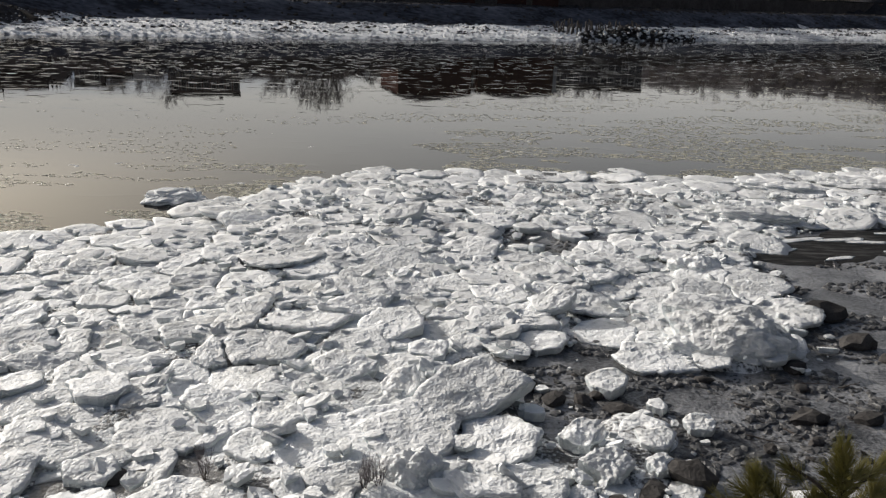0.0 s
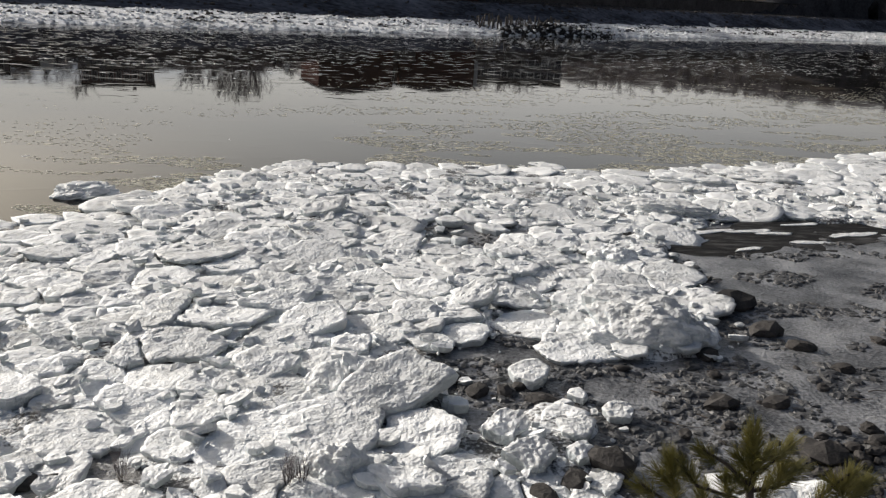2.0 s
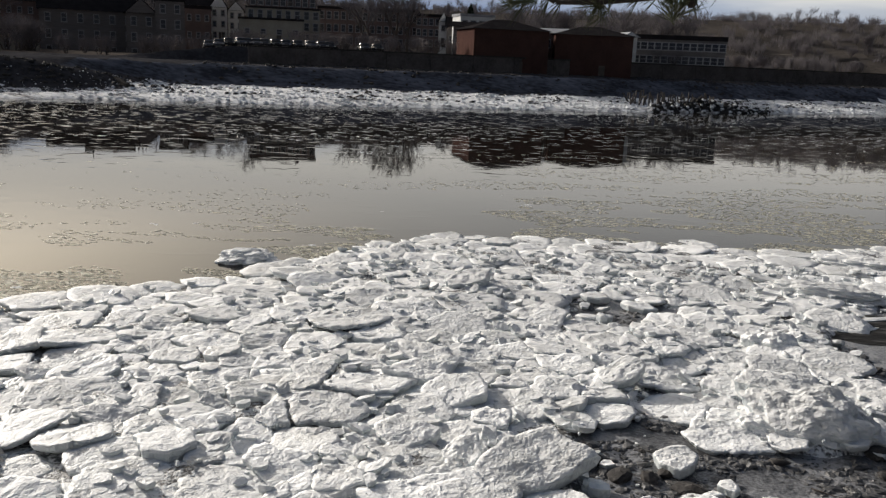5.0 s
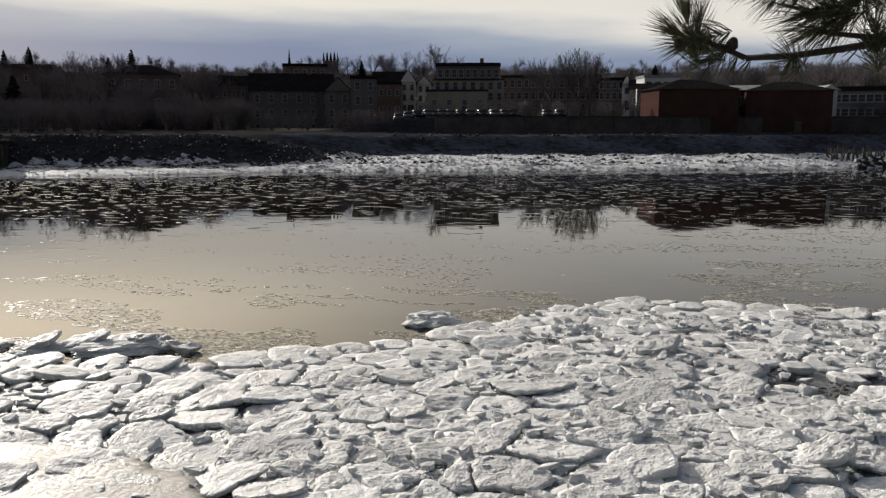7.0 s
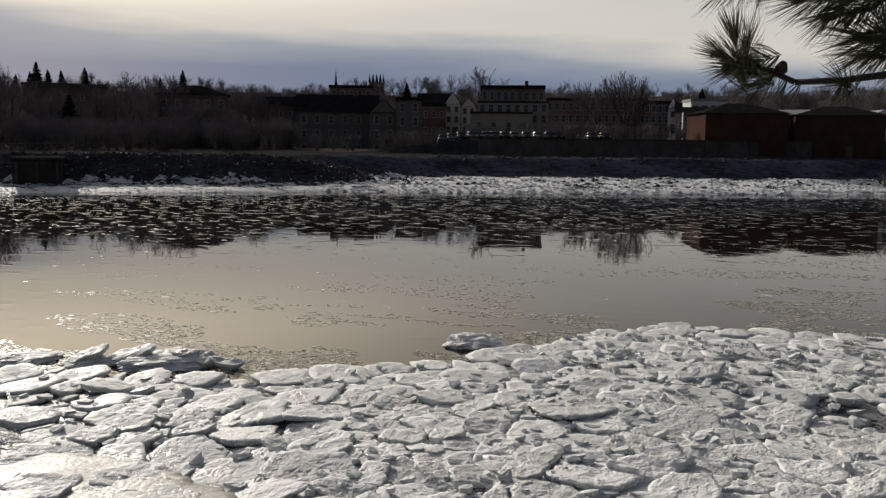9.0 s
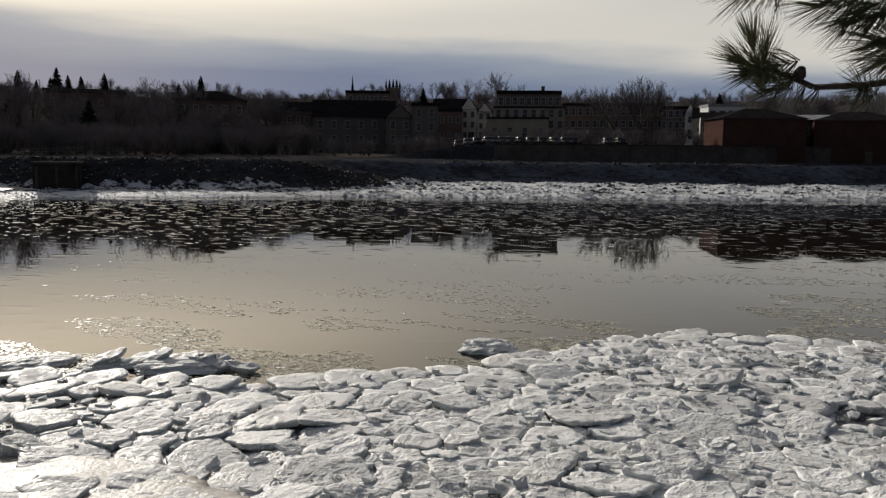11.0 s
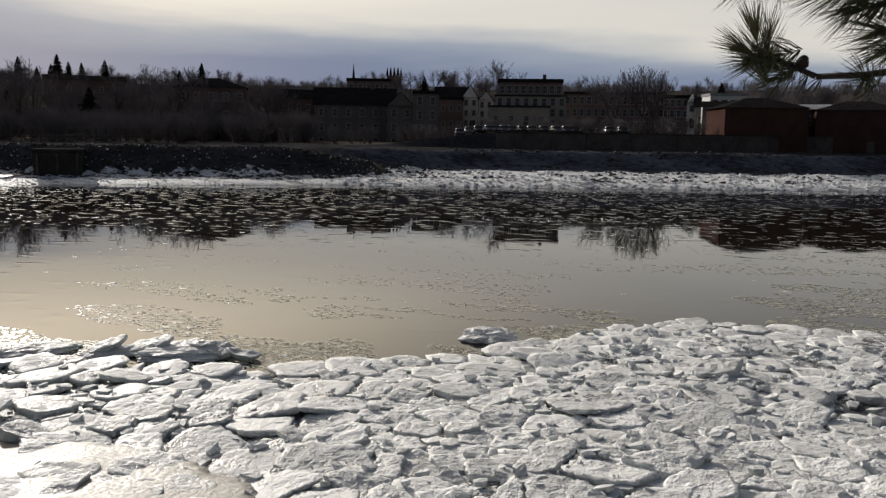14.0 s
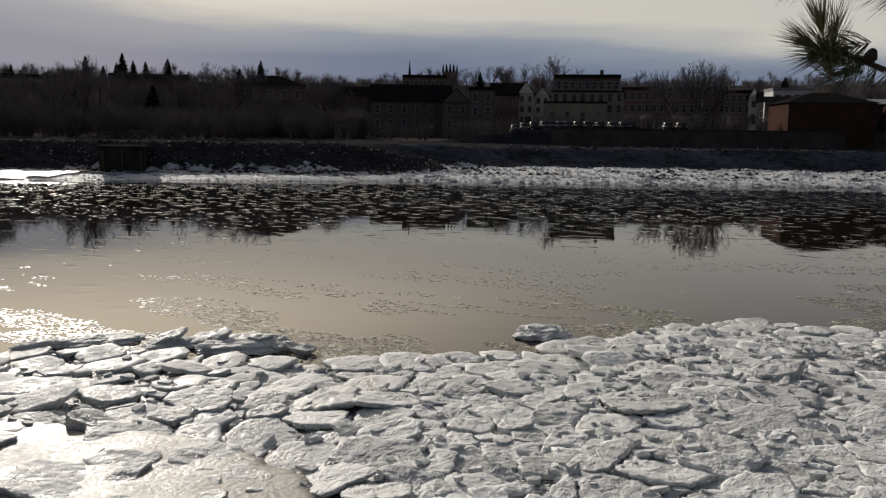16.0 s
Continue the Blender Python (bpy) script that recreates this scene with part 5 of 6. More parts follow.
def spire(label, x, y, z, w, h, tip, pins):
    h, z = h + z - land(x, y) + 0.5, land(x, y) - 0.5
    root = empty("church_tower", pose(x, y, z, 0, 0, 10))
    bm = bmesh.new()
    box(bm, 0, 0, h / 2, w, w, h)
    part("tower", bm, DARK_BRICK, root)
    spots = [(0, 0)] if not pins else [(a * w * 0.45, b * w * 0.45) for a in (-1, -0.33, 0.33, 1) for b in (-1, 1)]
    for a, b in spots:
        bm = bmesh.new()
        r = w * 0.28 if not pins else w * 0.11
        bmesh.ops.create_cone(bm, cap_ends=True, segments=8, radius1=r, radius2=0.03, depth=tip, matrix=Matrix.Translation((a, b, h + tip / 2)))
        part("pinnacle" if pins else "spire", bm, ROOF, root)
    tagged(root, label, "church tower")


spire("slender dark church spire over the roofs", *(-132.94, 250.0, 19.69), 2.2, 3.6, 6.2, False)
spire("square church tower crowned with pointed pinnacles", *(-134.61, 285.0, 22.31), 4.6, 5.4, 3.2, True)


# ---- cars along the wall ----
def car(x, y, turn):
    root = empty("car", pose(x, y, land(x, y) + 0.02, 0, 0, turn))
    bm = bmesh.new()
    box(bm, 0, 0, 0.62, 1.75, 4.3, 0.6, bevel=0.14)
    box(bm, 0, 0.15, 1.15, 1.5, 2.3, 0.56, bevel=0.2)
    part("body", bm, CAR_PAINT, root, smooth=True)
    for sy in (-1, 1):
        bm = bmesh.new()
        box(bm, 0, 0.15 + sy * 1.12, 1.16, 1.3, 0.1, 0.4, bevel=0.02)
        part("windscreen", bm, PANE, root)
    for sx in (-0.8, 0.8):
        for sy in (-1.35, 1.35):
            bm = bmesh.new()
            bmesh.ops.create_cone(bm, cap_ends=True, segments=14, radius1=0.32, radius2=0.32, depth=0.2, matrix=pose(sx, sy, 0.32, 0, 90, 0))
            part("wheel", bm, RUBBER, root)
    for sx in (-0.6, 0.6):
        bm = bmesh.new()
        box(bm, sx, -2.14, 0.7, 0.35, 0.06, 0.16, bevel=0.02)
        part("headlight", bm, METAL, root)
    tagged(root, "parked car glinting in the riverside car park", "car", "parked cars")


rnd = random.Random(41)
car(-52.0, 137.0, 23)
car(-50.3, 137.0, 23)
car(-48.8, 137.5, 26)
car(-47.0, 138.0, 27)
car(-46.1, 138.5, 19)
car(-44.7, 139.0, 23)
car(-43.4, 139.5, 24)
car(-41.7, 140.0, 25)
car(-40.1, 140.5, 22)
car(-38.2, 141.0, 26)
car(-36.3, 142.0, 30)
car(-34.5, 142.5, 24)
car(-33.3, 143.0, 26)
car(-27.6, 145.0, 20)
car(-25.6, 146.0, 22)


def rail(x0, y0, x1, y1, h, n, name, label, z=None):
    """Posts and two rails between two points."""
    root = empty(name, pose(0, 0, 0))
    pts = [(x0 + (x1 - x0) * i / n, y0 + (y1 - y0) * i / n) for i in range(n + 1)]
    for a, b in pts:
        v, f = [], []
        tube(v, f, (a, b, land(a, b) - 0.3), (a, b, land(a, b) + h), 0.09, 0.09, 6)
        mesh_object("post", v, f, OLD_WOOD, root)
    for k in (0.55, 0.95):
        v, f = [], []
        for p, q in zip(pts, pts[1:]):
            tube(v, f, (*p, land(*p) + h * k), (*q, land(*q) + h * k), 0.07, 0.07, 5)
        mesh_object("rail", v, f, GREY_SIDING, root)
    tagged(root, label, "fence")


rail(*(-104.22, 92.0), *(-95.47, 108.0), 1.1, 14, "fence", "low pale rail fence along the riverside path")
rail(*(-103.89, 100.0), *(-99.56, 106.0), 2.2, 5, "fence", "taller pale railing beside the riverside path")


# ---- trees ----
def bare_tree(h, seed, spread=0.45, name="bare_tree", twigs=4, bush=False):
    """A leafless tree: tapered trunk and limbs, and a crown of fine twigs."""
    rr = random.Random(seed)
    tv, tf, cv, cf = [], [], [], []

    def grow(p, d, ln, r, level):
        steps = 3 if level < 2 else 2
        for s in range(steps):
            d2 = (d + Vector((rr.gauss(0, 0.12), rr.gauss(0, 0.12), 0.05))).normalized()
            q = p + d2 * ln / steps
            r2 = max(0.014, r * (0.8 if level else 0.86))
            if level < 2:
                tube(tv, tf, p, q, r, r2, 6)
            else:
                tube(cv, cf, p, q, r, r2, 3)
            if level < twigs and (level > 0 or s > 0):
                for _ in range(rr.randint(1, 3)):
                    a = rr.uniform(0, 6.28)
                    side = d2.orthogonal().normalized()
                    side.rotate(Matrix.Rotation(a, 3, d2))
                    grow(q, (d2 * (1 - spread) + side * spread + Vector((0, 0, 0.18))).normalized(), ln * rr.uniform(0.5, 0.72), r2 * 0.6, level + 1)
            p, d, r = q, d2, r2
        if level < 2:
            grow(p, d, ln * 0.6, r * 0.9, level + 1)
    if bush:
        for _ in range(7):
            a = rr.uniform(0, 6.28)
            grow(Vector((rr.uniform(-.5, .5), rr.uniform(-.5, .5), -0.3)), Vector((math.cos(a) * 0.45, math.sin(a) * 0.45, 1)).normalized(), h * 0.35, h * 0.012, 1)
    else:
        grow(Vector((0, 0, -0.3)), Vector((0, 0, 1)), h * 0.36, h * 0.02, 0)
    top = max(v.z for v in cv)
    k = h / top
    root = empty(name, pose(0, 0, 0))
    mesh_object("trunk", [v * k for v in tv], tf, BARK, root)
    mesh_object("crown", [v * k for v in cv], cf, TWIG, root)
    return tagged(root, "leafless brown tree with fine branching crown", "tree", "bare trees of the town")


def conifer(h, seed, name="spruce"):
    rr = random.Random(seed)
    tv, tf, cv, cf = [], [], [], []
    tube(tv, tf, (0, 0, -0.3), (0, 0, h * 0.97), h * 0.016, 0.03, 6)
    n = int(h * 5)
    for i in range(n):
        u = (i + rr.random()) / n
        z, ln = h * (0.1 + 0.9 * u), h * 0.36 * (1 - u) ** 0.75 + 0.15
        for _ in range(9):
            a = rr.uniform(0, 6.28)
            L = ln * rr.uniform(0.55, 1.1)
            tip = Vector((math.cos(a) * L, math.sin(a) * L, z - 0.25 * L + rr.uniform(-.1, .2)))
            base = Vector((0, 0, z))
            side = Vector((-math.sin(a), math.cos(a), 0)) * (0.16 + 0.18 * L)
            k = len(cv)
            mid = base.lerp(tip, 0.55)
            cv += [base, mid + side, tip, mid - side, mid + Vector((0, 0, -0.28))]
            cf += [(k, k + 1, k + 4), (k + 1, k + 2, k + 4), (k + 2, k + 3, k + 4), (k + 3, k, k + 4), (k, k + 3, k + 1), (k + 1, k + 3, k + 2)]
    root = empty(name, pose(0, 0, 0))
    mesh_object("trunk", tv, tf, BARK, root)
    mesh_object("crown", cv, cf, CONIFER, root)
    return tagged(root, "dark evergreen spruce with ragged tiered outline", "tree", "evergreens of the town")


BARE = [bare_tree(10, 60 + i, 0.38 + 0.05 * (i % 4)) for i in range(6)]
SHRUB = [bare_tree(10, 100 + i, 0.42, "bare_shrub", 4, True) for i in range(4)]
for ob in SHRUB:
    tagged(ob, "dense leafless brown shrub on the riverside", "shrub", "riverside shrubs")
EVER = [conifer(10, 80 + i) for i in range(3)]
used = set()


def plant(kind, x, y, top, turn):
    """Stand a tree on the land so that it reaches the height top."""
    src = (BARE if kind < 6 else EVER if kind < 10 else SHRUB)[kind % 6 if kind < 10 else kind - 10]
    z = land(x, y) - 0.1
    s = max(0.35, (top - z) / 10)
    m = pose(x, y, z, 0, 0, turn)
    ob = src if kind not in used else copy_thing(src, m)
    used.add(kind)
    ob.matrix_basis = m @ Matrix.Diagonal((s, s, s, 1))


plant(5, -189.5, 190.0, 24.5, 156)
plant(3, -225.3, 230.0, 26.1, 319)
plant(2, -226.9, 240.0, 30.3, 35)
plant(5, -204.9, 220.0, 25.6, 135)
plant(2, -208.5, 230.0, 25.0, 273)
plant(2, -173.3, 200.0, 23.1, 239)
plant(5, -202.0, 240.0, 28.2, 235)
plant(2, -190.6, 230.0, 28.1, 39)
plant(2, -190.5, 240.0, 27.9, 242)
plant(4, -187.4, 250.0, 28.5, 189)
plant(5, -183.3, 250.0, 28.1, 178)
plant(2, -178.7, 250.0, 28.0, 21)
plant(2, -123.9, 180.0, 20.2, 244)
plant(4, -118.1, 175.0, 20.1, 267)
plant(5, -118.8, 180.0, 20.1, 232)
plant(5, -128.0, 200.0, 20.4, 54)
plant(2, -143.2, 230.0, 21.5, 320)
plant(5, -154.0, 260.0, 24.9, 164)
plant(0, -150.8, 260.0, 23.8, 335)
plant(1, -138.5, 270.0, 28.1, 331)
plant(5, -135.2, 270.0, 28.8, 259)
plant(4, -131.9, 270.0, 27.7, 151)
plant(2, -124.4, 270.0, 28.1, 233)
plant(3, -116.7, 260.0, 27.6, 174)
plant(1, -115.8, 265.0, 28.3, 254)
plant(0, -108.6, 260.0, 28.0, 258)
plant(4, -103.2, 255.0, 27.3, 196)
plant(5, -101.6, 260.0, 27.3, 141)
plant(0, -95.8, 250.0, 27.5, 96)
plant(3, -93.0, 250.0, 27.8, 19)
plant(1, -87.4, 250.0, 25.4, 15)
plant(4, -84.6, 250.0, 25.0, 98)
plant(5, -74.4, 230.0, 28.0, 277)
plant(2, -58.2, 260.0, 21.7, 315)
plant(3, -60.9, 260.0, 21.2, 161)
plant(0, -38.7, 215.0, 22.7, 127)
plant(0, -40.7, 218.0, 22.3, 55)
plant(4, -30.1, 205.0, 23.6, 36)
plant(0, -32.2, 207.0, 23.3, 203)
plant(5, -28.5, 206.0, 22.6, 40)
plant(5, -24.6, 260.0, 23.2, 68)
plant(3, -22.9, 260.0, 22.2, 241)
plant(3, -13.9, 260.0, 22.0, 294)
plant(5, -4.1, 250.0, 21.3, 46)
plant(4, -1.0, 240.0, 20.3, 53)
plant(3, 4.9, 250.0, 21.1, 287)
plant(4, 7.6, 240.0, 20.2, 190)
plant(4, 12.5, 240.0, 20.4, 64)
plant(2, 21.2, 230.0, 20.4, 133)
plant(2, 22.7, 220.0, 20.3, 11)
plant(3, 24.8, 220.0, 20.5, 321)
plant(3, 27.6, 225.0, 20.5, 114)
plant(4, 30.8, 225.0, 19.9, 111)
plant(3, 33.1, 220.0, 19.6, 352)
plant(5, 35.4, 220.0, 20.0, 254)
plant(5, 40.1, 220.0, 20.3, 174)
plant(4, -115.4, 165.0, 13.1, 69)
plant(5, -135.9, 160.0, 14.4, 1)
plant(5, -136.4, 155.0, 13.0, 84)
plant(1, -94.3, 150.0, 11.3, 189)
plant(3, -85.4, 150.0, 7.8, 72)
plant(4, -148.3, 165.0, 14.8, 76)
plant(4, -156.7, 165.0, 14.9, 333)
plant(3, -161.8, 165.0, 14.9, 40)
plant(2, -108.5, 140.0, 8.9, 345)
plant(1, -104.1, 142.0, 8.4, 49)
plant(0, -113.2, 140.0, 8.4, 224)
plant(0, -186.2, 260.0, 27.6, 9)
plant(4, -123.5, 190.0, 20.9, 84)
plant(0, -127.0, 190.0, 20.7, 179)
plant(0, -130.6, 190.0, 20.3, 335)
plant(2, -184.3, 190.0, 20.4, 118)
plant(2, -258.3, 210.0, 25.6, 250)
plant(1, -207.0, 190.0, 19.9, 29)
plant(4, -210.9, 180.0, 20.2, 279)
plant(0, -193.8, 170.0, 17.8, 258)
plant(5, -164.5, 180.0, 18.7, 358)
plant(1, -146.1, 170.0, 17.2, 335)
plant(1, -214.0, 170.0, 18.0, 157)
plant(1, -252.2, 190.0, 23.2, 175)
plant(0, -277.0, 200.0, 24.3, 283)
plant(3, -129.1, 160.0, 15.2, 28)
plant(1, -122.6, 160.0, 14.5, 254)
plant(3, -116.2, 160.0, 13.8, 179)
plant(5, -132.3, 150.0, 12.2, 24)
plant(3, -137.6, 145.0, 11.4, 75)
plant(7, -243.4, 215.0, 30.9, 110)
plant(7, -225.8, 215.0, 31.3, 165)
plant(8, -233.9, 220.0, 28.7, 145)
plant(6, -231.1, 225.0, 29.8, 164)
plant(6, -240.4, 220.0, 27.9, 259)
plant(7, -225.2, 225.0, 29.3, 306)
plant(7, -177.7, 150.0, 17.5, 191)
plant(8, -173.3, 150.0, 17.2, 145)
plant(6, -148.2, 150.0, 16.2, 290)
plant(7, -229.2, 240.0, 31.6, 282)
plant(6, -182.6, 235.0, 29.2, 308)
plant(8, -187.8, 230.0, 26.5, 70)
plant(6, -262.5, 200.0, 25.9, 8)
plant(7, -17.3, 262.0, 22.7, 210)
plant(6, -112.5, 262.0, 25.8, 181)
# thickets of bare shrubs and young trees along the left bank and below the roofs
rnd = random.Random(43)
for _ in range(330):
    az = radians(rnd.uniform(31, 60))
    r = rnd.uniform(118, 190)
    x, y = -math.sin(az) * r, math.cos(az) * r
    if y < far_shore(x) + 41:
        continue
    plant(rnd.choice((10, 11, 12, 13, 10, 11, 12, 13, 0, 1, 2)), x, y, land(x, y) + rnd.uniform(3.0, 7.0), rnd.uniform(0, 360))
for _ in range(44):
    az = radians(rnd.uniform(36, 57))
    r = rnd.uniform(165, 240)
    x, y = -math.sin(az) * r, math.cos(az) * r
    plant(rnd.randrange(6), x, y, 6.5 + r * (0.046 + 0.030 * rnd.random() ** 2), rnd.uniform(0, 360))
for _ in range(60):
    x = rnd.uniform(-75, 40)
    y = far_shore(x) + rnd.uniform(42, 62)
    plant(rnd.choice((10, 11, 12, 13)), x, y, land(x, y) + rnd.uniform(1.2, 3.2), rnd.uniform(0, 360))
for _ in range(80):
    x = rnd.uniform(20, 130)
    y = far_shore(x) + rnd.uniform(44, 85)
    plant(rnd.choice((10, 11, 12, 13)), x, y, land(x, y) + rnd.uniform(1.2, 3.2), rnd.uniform(0, 360))
for _ in range(95):
    az = radians(rnd.uniform(-34, 56))
    r = rnd.uniform(235, 330)
    x, y = -math.sin(az) * r, math.cos(az) * r
    plant(rnd.randrange(6), x, y, land(x, y) + rnd.uniform(3, 6), rnd.uniform(0, 360))


# wooded hillside behind the roofs
rnd = random.Random(59)
hv, hf = [], []
for _ in range(1700):
    az = radians(rnd.uniform(-36, 62))
    r = rnd.uniform(216, 345)
    x, y = -math.sin(az) * r, math.cos(az) * r
    if y < far_shore(x) + 50:
        continue
    z, h = land(x, y) - 0.2, rnd.uniform(1.8, 4.6) * (1 + 0.5 * wob(x, y, 0.05, 2))
    for _ in range(40):
        a, lean = rnd.uniform(0, 6.28), rnd.uniform(0.05, 0.5)
        p = Vector((x + rnd.uniform(-1.6, 1.6), y + rnd.uniform(-1.6, 1.6), z + h * rnd.uniform(0, 0.35)))
        q = p + Vector((math.cos(a) * lean, math.sin(a) * lean, 1)) * h * rnd.uniform(0.35, 0.7)
        tube(hv, hf, p, q, 0.07, 0.012, 3)
woods = mesh_object("far_woods", hv, hf, TWIG)
tagged(woods, "brown leafless woods covering the far hillside", "woods", kind="stuff")

weed = bare_tree(10, 130, 0.3, "dried_weed", 3, True)
tagged(weed, "dry brown weed stalks poking through the ice", "weed", "dried weeds")
for i, (x, y, s) in enumerate(((-0.75, 8.23, 0.050), (-0.62, 8.17, 0.045), (-2.67, 8.41, 0.050), (-0.78, 8.11, 0.040))):
    m = pose(x, y, sheet_z(x, y) - 0.02, 0, 0, i * 130)
    ob = weed if i == 0 else copy_thing(weed, m)
    ob.matrix_basis = m @ Matrix.Diagonal((s * 0.6, s * 0.6, s, 1))


# ---- pines beside the camera ----
def needle_tuft(v, f, p, axis, n, ln, spread, rr, back=0.06):
    """Long needles fanning out along a shoot that ends at p and points along axis."""
    axis = Vector(axis).normalized()
    p = Vector(p)
    a = axis.orthogonal().normalized()
    b = axis.cross(a)
    for _ in range(n):
        w, t = rr.uniform(0, 6.28), rr.random()
        lean = spread * (0.35 + 0.65 * t) * rr.uniform(0.75, 1.15)
        d = (axis * math.cos(lean) + (a * math.cos(w) + b * math.sin(w)) * math.sin(lean)).normalized()
        base = p - axis * back * t
        L = ln * rr.uniform(0.7, 1.1)
        droop = Vector((rr.uniform(-.06, .06), rr.uniform(-.06, .06), -0.10 * rr.random()))
        mid = base + d * L * 0.5
        tip = mid + (d + droop * 2 + axis * 0.3).normalized() * L * 0.5
        u = d.orthogonal().normalized() * 0.0008
        q = d.cross(u).normalized() * 0.0008
        k = len(v)
        for c, g in ((base, 1.0), (mid, 1.0)):
            v.extend((c + u * g, c - u * 0.5 * g + q * g, c - u * 0.5 * g - q * g))
        v.append(tip)
        for i in range(3):
            j = (i + 1) % 3
            f.append((k + i, k + j, k + 3 + j, k + 3 + i))
            f.append((k + 3 + i, k + 3 + j, k + 6))


def stem(parent, pts, r0, r1, name="branch"):
    v, f = [], []
    n = len(pts) - 1
    for i in range(n):
        tube(v, f, pts[i], pts[i + 1], r0 + (r1 - r0) * i / n, r0 + (r1 - r0) * (i + 1) / n, 7)
    return mesh_object(name, v, f, PINE_BARK, parent, smooth=True)


def cone_part(parent, p, s):
    bm = bmesh.new()
    for i in range(7):
        u = i / 6
        for j in range(7):
            a = j * 0.9 + i * 0.45
            r = s * (0.55 - 0.42 * abs(u - 0.35))
            m = Matrix.Translation((math.cos(a) * r, math.sin(a) * r, s * (u - 0.5) * 1.5)) @ pose(0, 0, 0, 0, 35, math.degrees(a)) @ Matrix.Diagonal((0.26 * s, 0.34 * s, 0.12 * s, 1))
            bmesh.ops.create_icosphere(bm, subdivisions=1, radius=1, matrix=m)
    bmesh.ops.create_icosphere(bm, subdivisions=2, radius=s * 0.5, matrix=Matrix.Diagonal((1, 1, 1.4, 1)))
    ob = part("pine_cone", bm, PINE_BARK, parent, "dark brown scaly pine cone")
    ob.matrix_basis = Matrix.Translation(p) @ pose(0, 0, 0, 60, 20, 0)


rr = random.Random(47)
pine = empty("pine_tree", pose(0, 0, 0))
trunk_x, trunk_y = 2.9, 2.3
stem(pine, [(trunk_x, trunk_y, ground_z(trunk_x, trunk_y) - 0.2), (trunk_x + 0.03, trunk_y, 5.4), (trunk_x, trunk_y + 0.02, 7.2), (trunk_x - 0.04, trunk_y, 8.8)], 0.12, 0.07, "trunk")
stem(pine, [(trunk_x, trunk_y, 6.75), (1.073, 2.000, 6.709), (0.406, 1.800, 6.656), (0.301, 1.750, 6.642), (0.215, 1.750, 6.630), (0.135, 1.750, 6.620), (0.053, 1.750, 6.618), (0.015, 1.750, 6.636), (-0.029, 1.750, 6.654), (-0.056, 1.750, 6.654)], 0.0095, 0.004)
stem(pine, [(trunk_x, trunk_y, 7.0), (0.567, 1.900, 6.846), (0.390, 1.800, 6.844), (0.326, 1.750, 6.806), (0.296, 1.750, 6.767), (0.279, 1.750, 6.742), (0.252, 1.750, 6.722), (0.219, 1.750, 6.709), (0.174, 1.750, 6.706), (0.145, 1.750, 6.698)], 0.006, 0.003)
stem(pine, [(0.301, 1.750, 6.642), (0.262, 1.750, 6.652), (0.203, 1.750, 6.660), (0.162, 1.750, 6.666)], 0.006, 0.004)
stem(pine, [(trunk_x, trunk_y, 7.15), (0.557, 1.900, 6.951), (0.303, 1.750, 6.857), (0.152, 1.750, 6.812), (0.093, 1.750, 6.793), (0.054, 1.750, 6.768)], 0.009, 0.004)
stem(pine, [(0.152, 1.750, 6.812), (0.049, 1.750, 6.837), (-0.033, 1.750, 6.818), (-0.075, 1.750, 6.798)], 0.007, 0.004)
stem(pine, [(0.303, 1.750, 6.857), (0.222, 1.750, 6.789), (0.176, 1.750, 6.749), (0.137, 1.750, 6.740)], 0.007, 0.004)
nv, nf = [], []
needle_tuft(nv, nf, (-0.084, 1.750, 6.676), (-0.85, 0.00, 0.53), 149, 0.081, 0.95, rr, 0.12)
needle_tuft(nv, nf, (-0.062, 1.750, 6.713), (-0.24, 0.00, 0.97), 138, 0.081, 0.8, rr, 0.12)
needle_tuft(nv, nf, (-0.035, 1.750, 6.700), (0.01, 0.00, 1.00), 69, 0.078, 0.75, rr, 0.09)
needle_tuft(nv, nf, (-0.061, 1.750, 6.648), (-0.97, 0.00, -0.23), 92, 0.078, 0.9, rr, 0.09)
needle_tuft(nv, nf, (-0.016, 1.750, 6.612), (-0.81, 0.00, -0.58), 57, 0.069, 0.9, rr, 0.06)
needle_tuft(nv, nf, (0.135, 1.750, 6.617), (-0.83, 0.00, 0.56), 57, 0.069, 1.5, rr, 0.03)
needle_tuft(nv, nf, (0.140, 1.750, 6.617), (-0.10, 0.00, -1.00), 29, 0.064, 1.0, rr, 0.008)
needle_tuft(nv, nf, (0.155, 1.750, 6.697), (-1.00, 0.00, 0.01), 138, 0.097, 1.2, rr, 0.1)
needle_tuft(nv, nf, (0.201, 1.750, 6.681), (-0.77, 0.00, -0.64), 126, 0.087, 1.3, rr, 0.1)
needle_tuft(nv, nf, (0.162, 1.750, 6.664), (-0.95, 0.00, -0.30), 103, 0.083, 1.1, rr, 0.08)
needle_tuft(nv, nf, (0.274, 1.750, 6.680), (-0.15, 0.00, 0.99), 126, 0.069, 1.0, rr, 0.1)
needle_tuft(nv, nf, (0.319, 1.750, 6.664), (0.36, 0.00, 0.93), 80, 0.069, 1.1, rr, 0.08)
needle_tuft(nv, nf, (0.286, 1.750, 6.656), (-1.00, 0.00, -0.07), 69, 0.064, 1.2, rr, 0.1)
needle_tuft(nv, nf, (0.306, 1.750, 6.644), (0.16, 0.00, -0.99), 57, 0.083, 1.2, rr, 0.05)
needle_tuft(nv, nf, (0.198, 1.750, 6.723), (-0.30, 0.00, 0.96), 80, 0.078, 1.2, rr, 0.06)
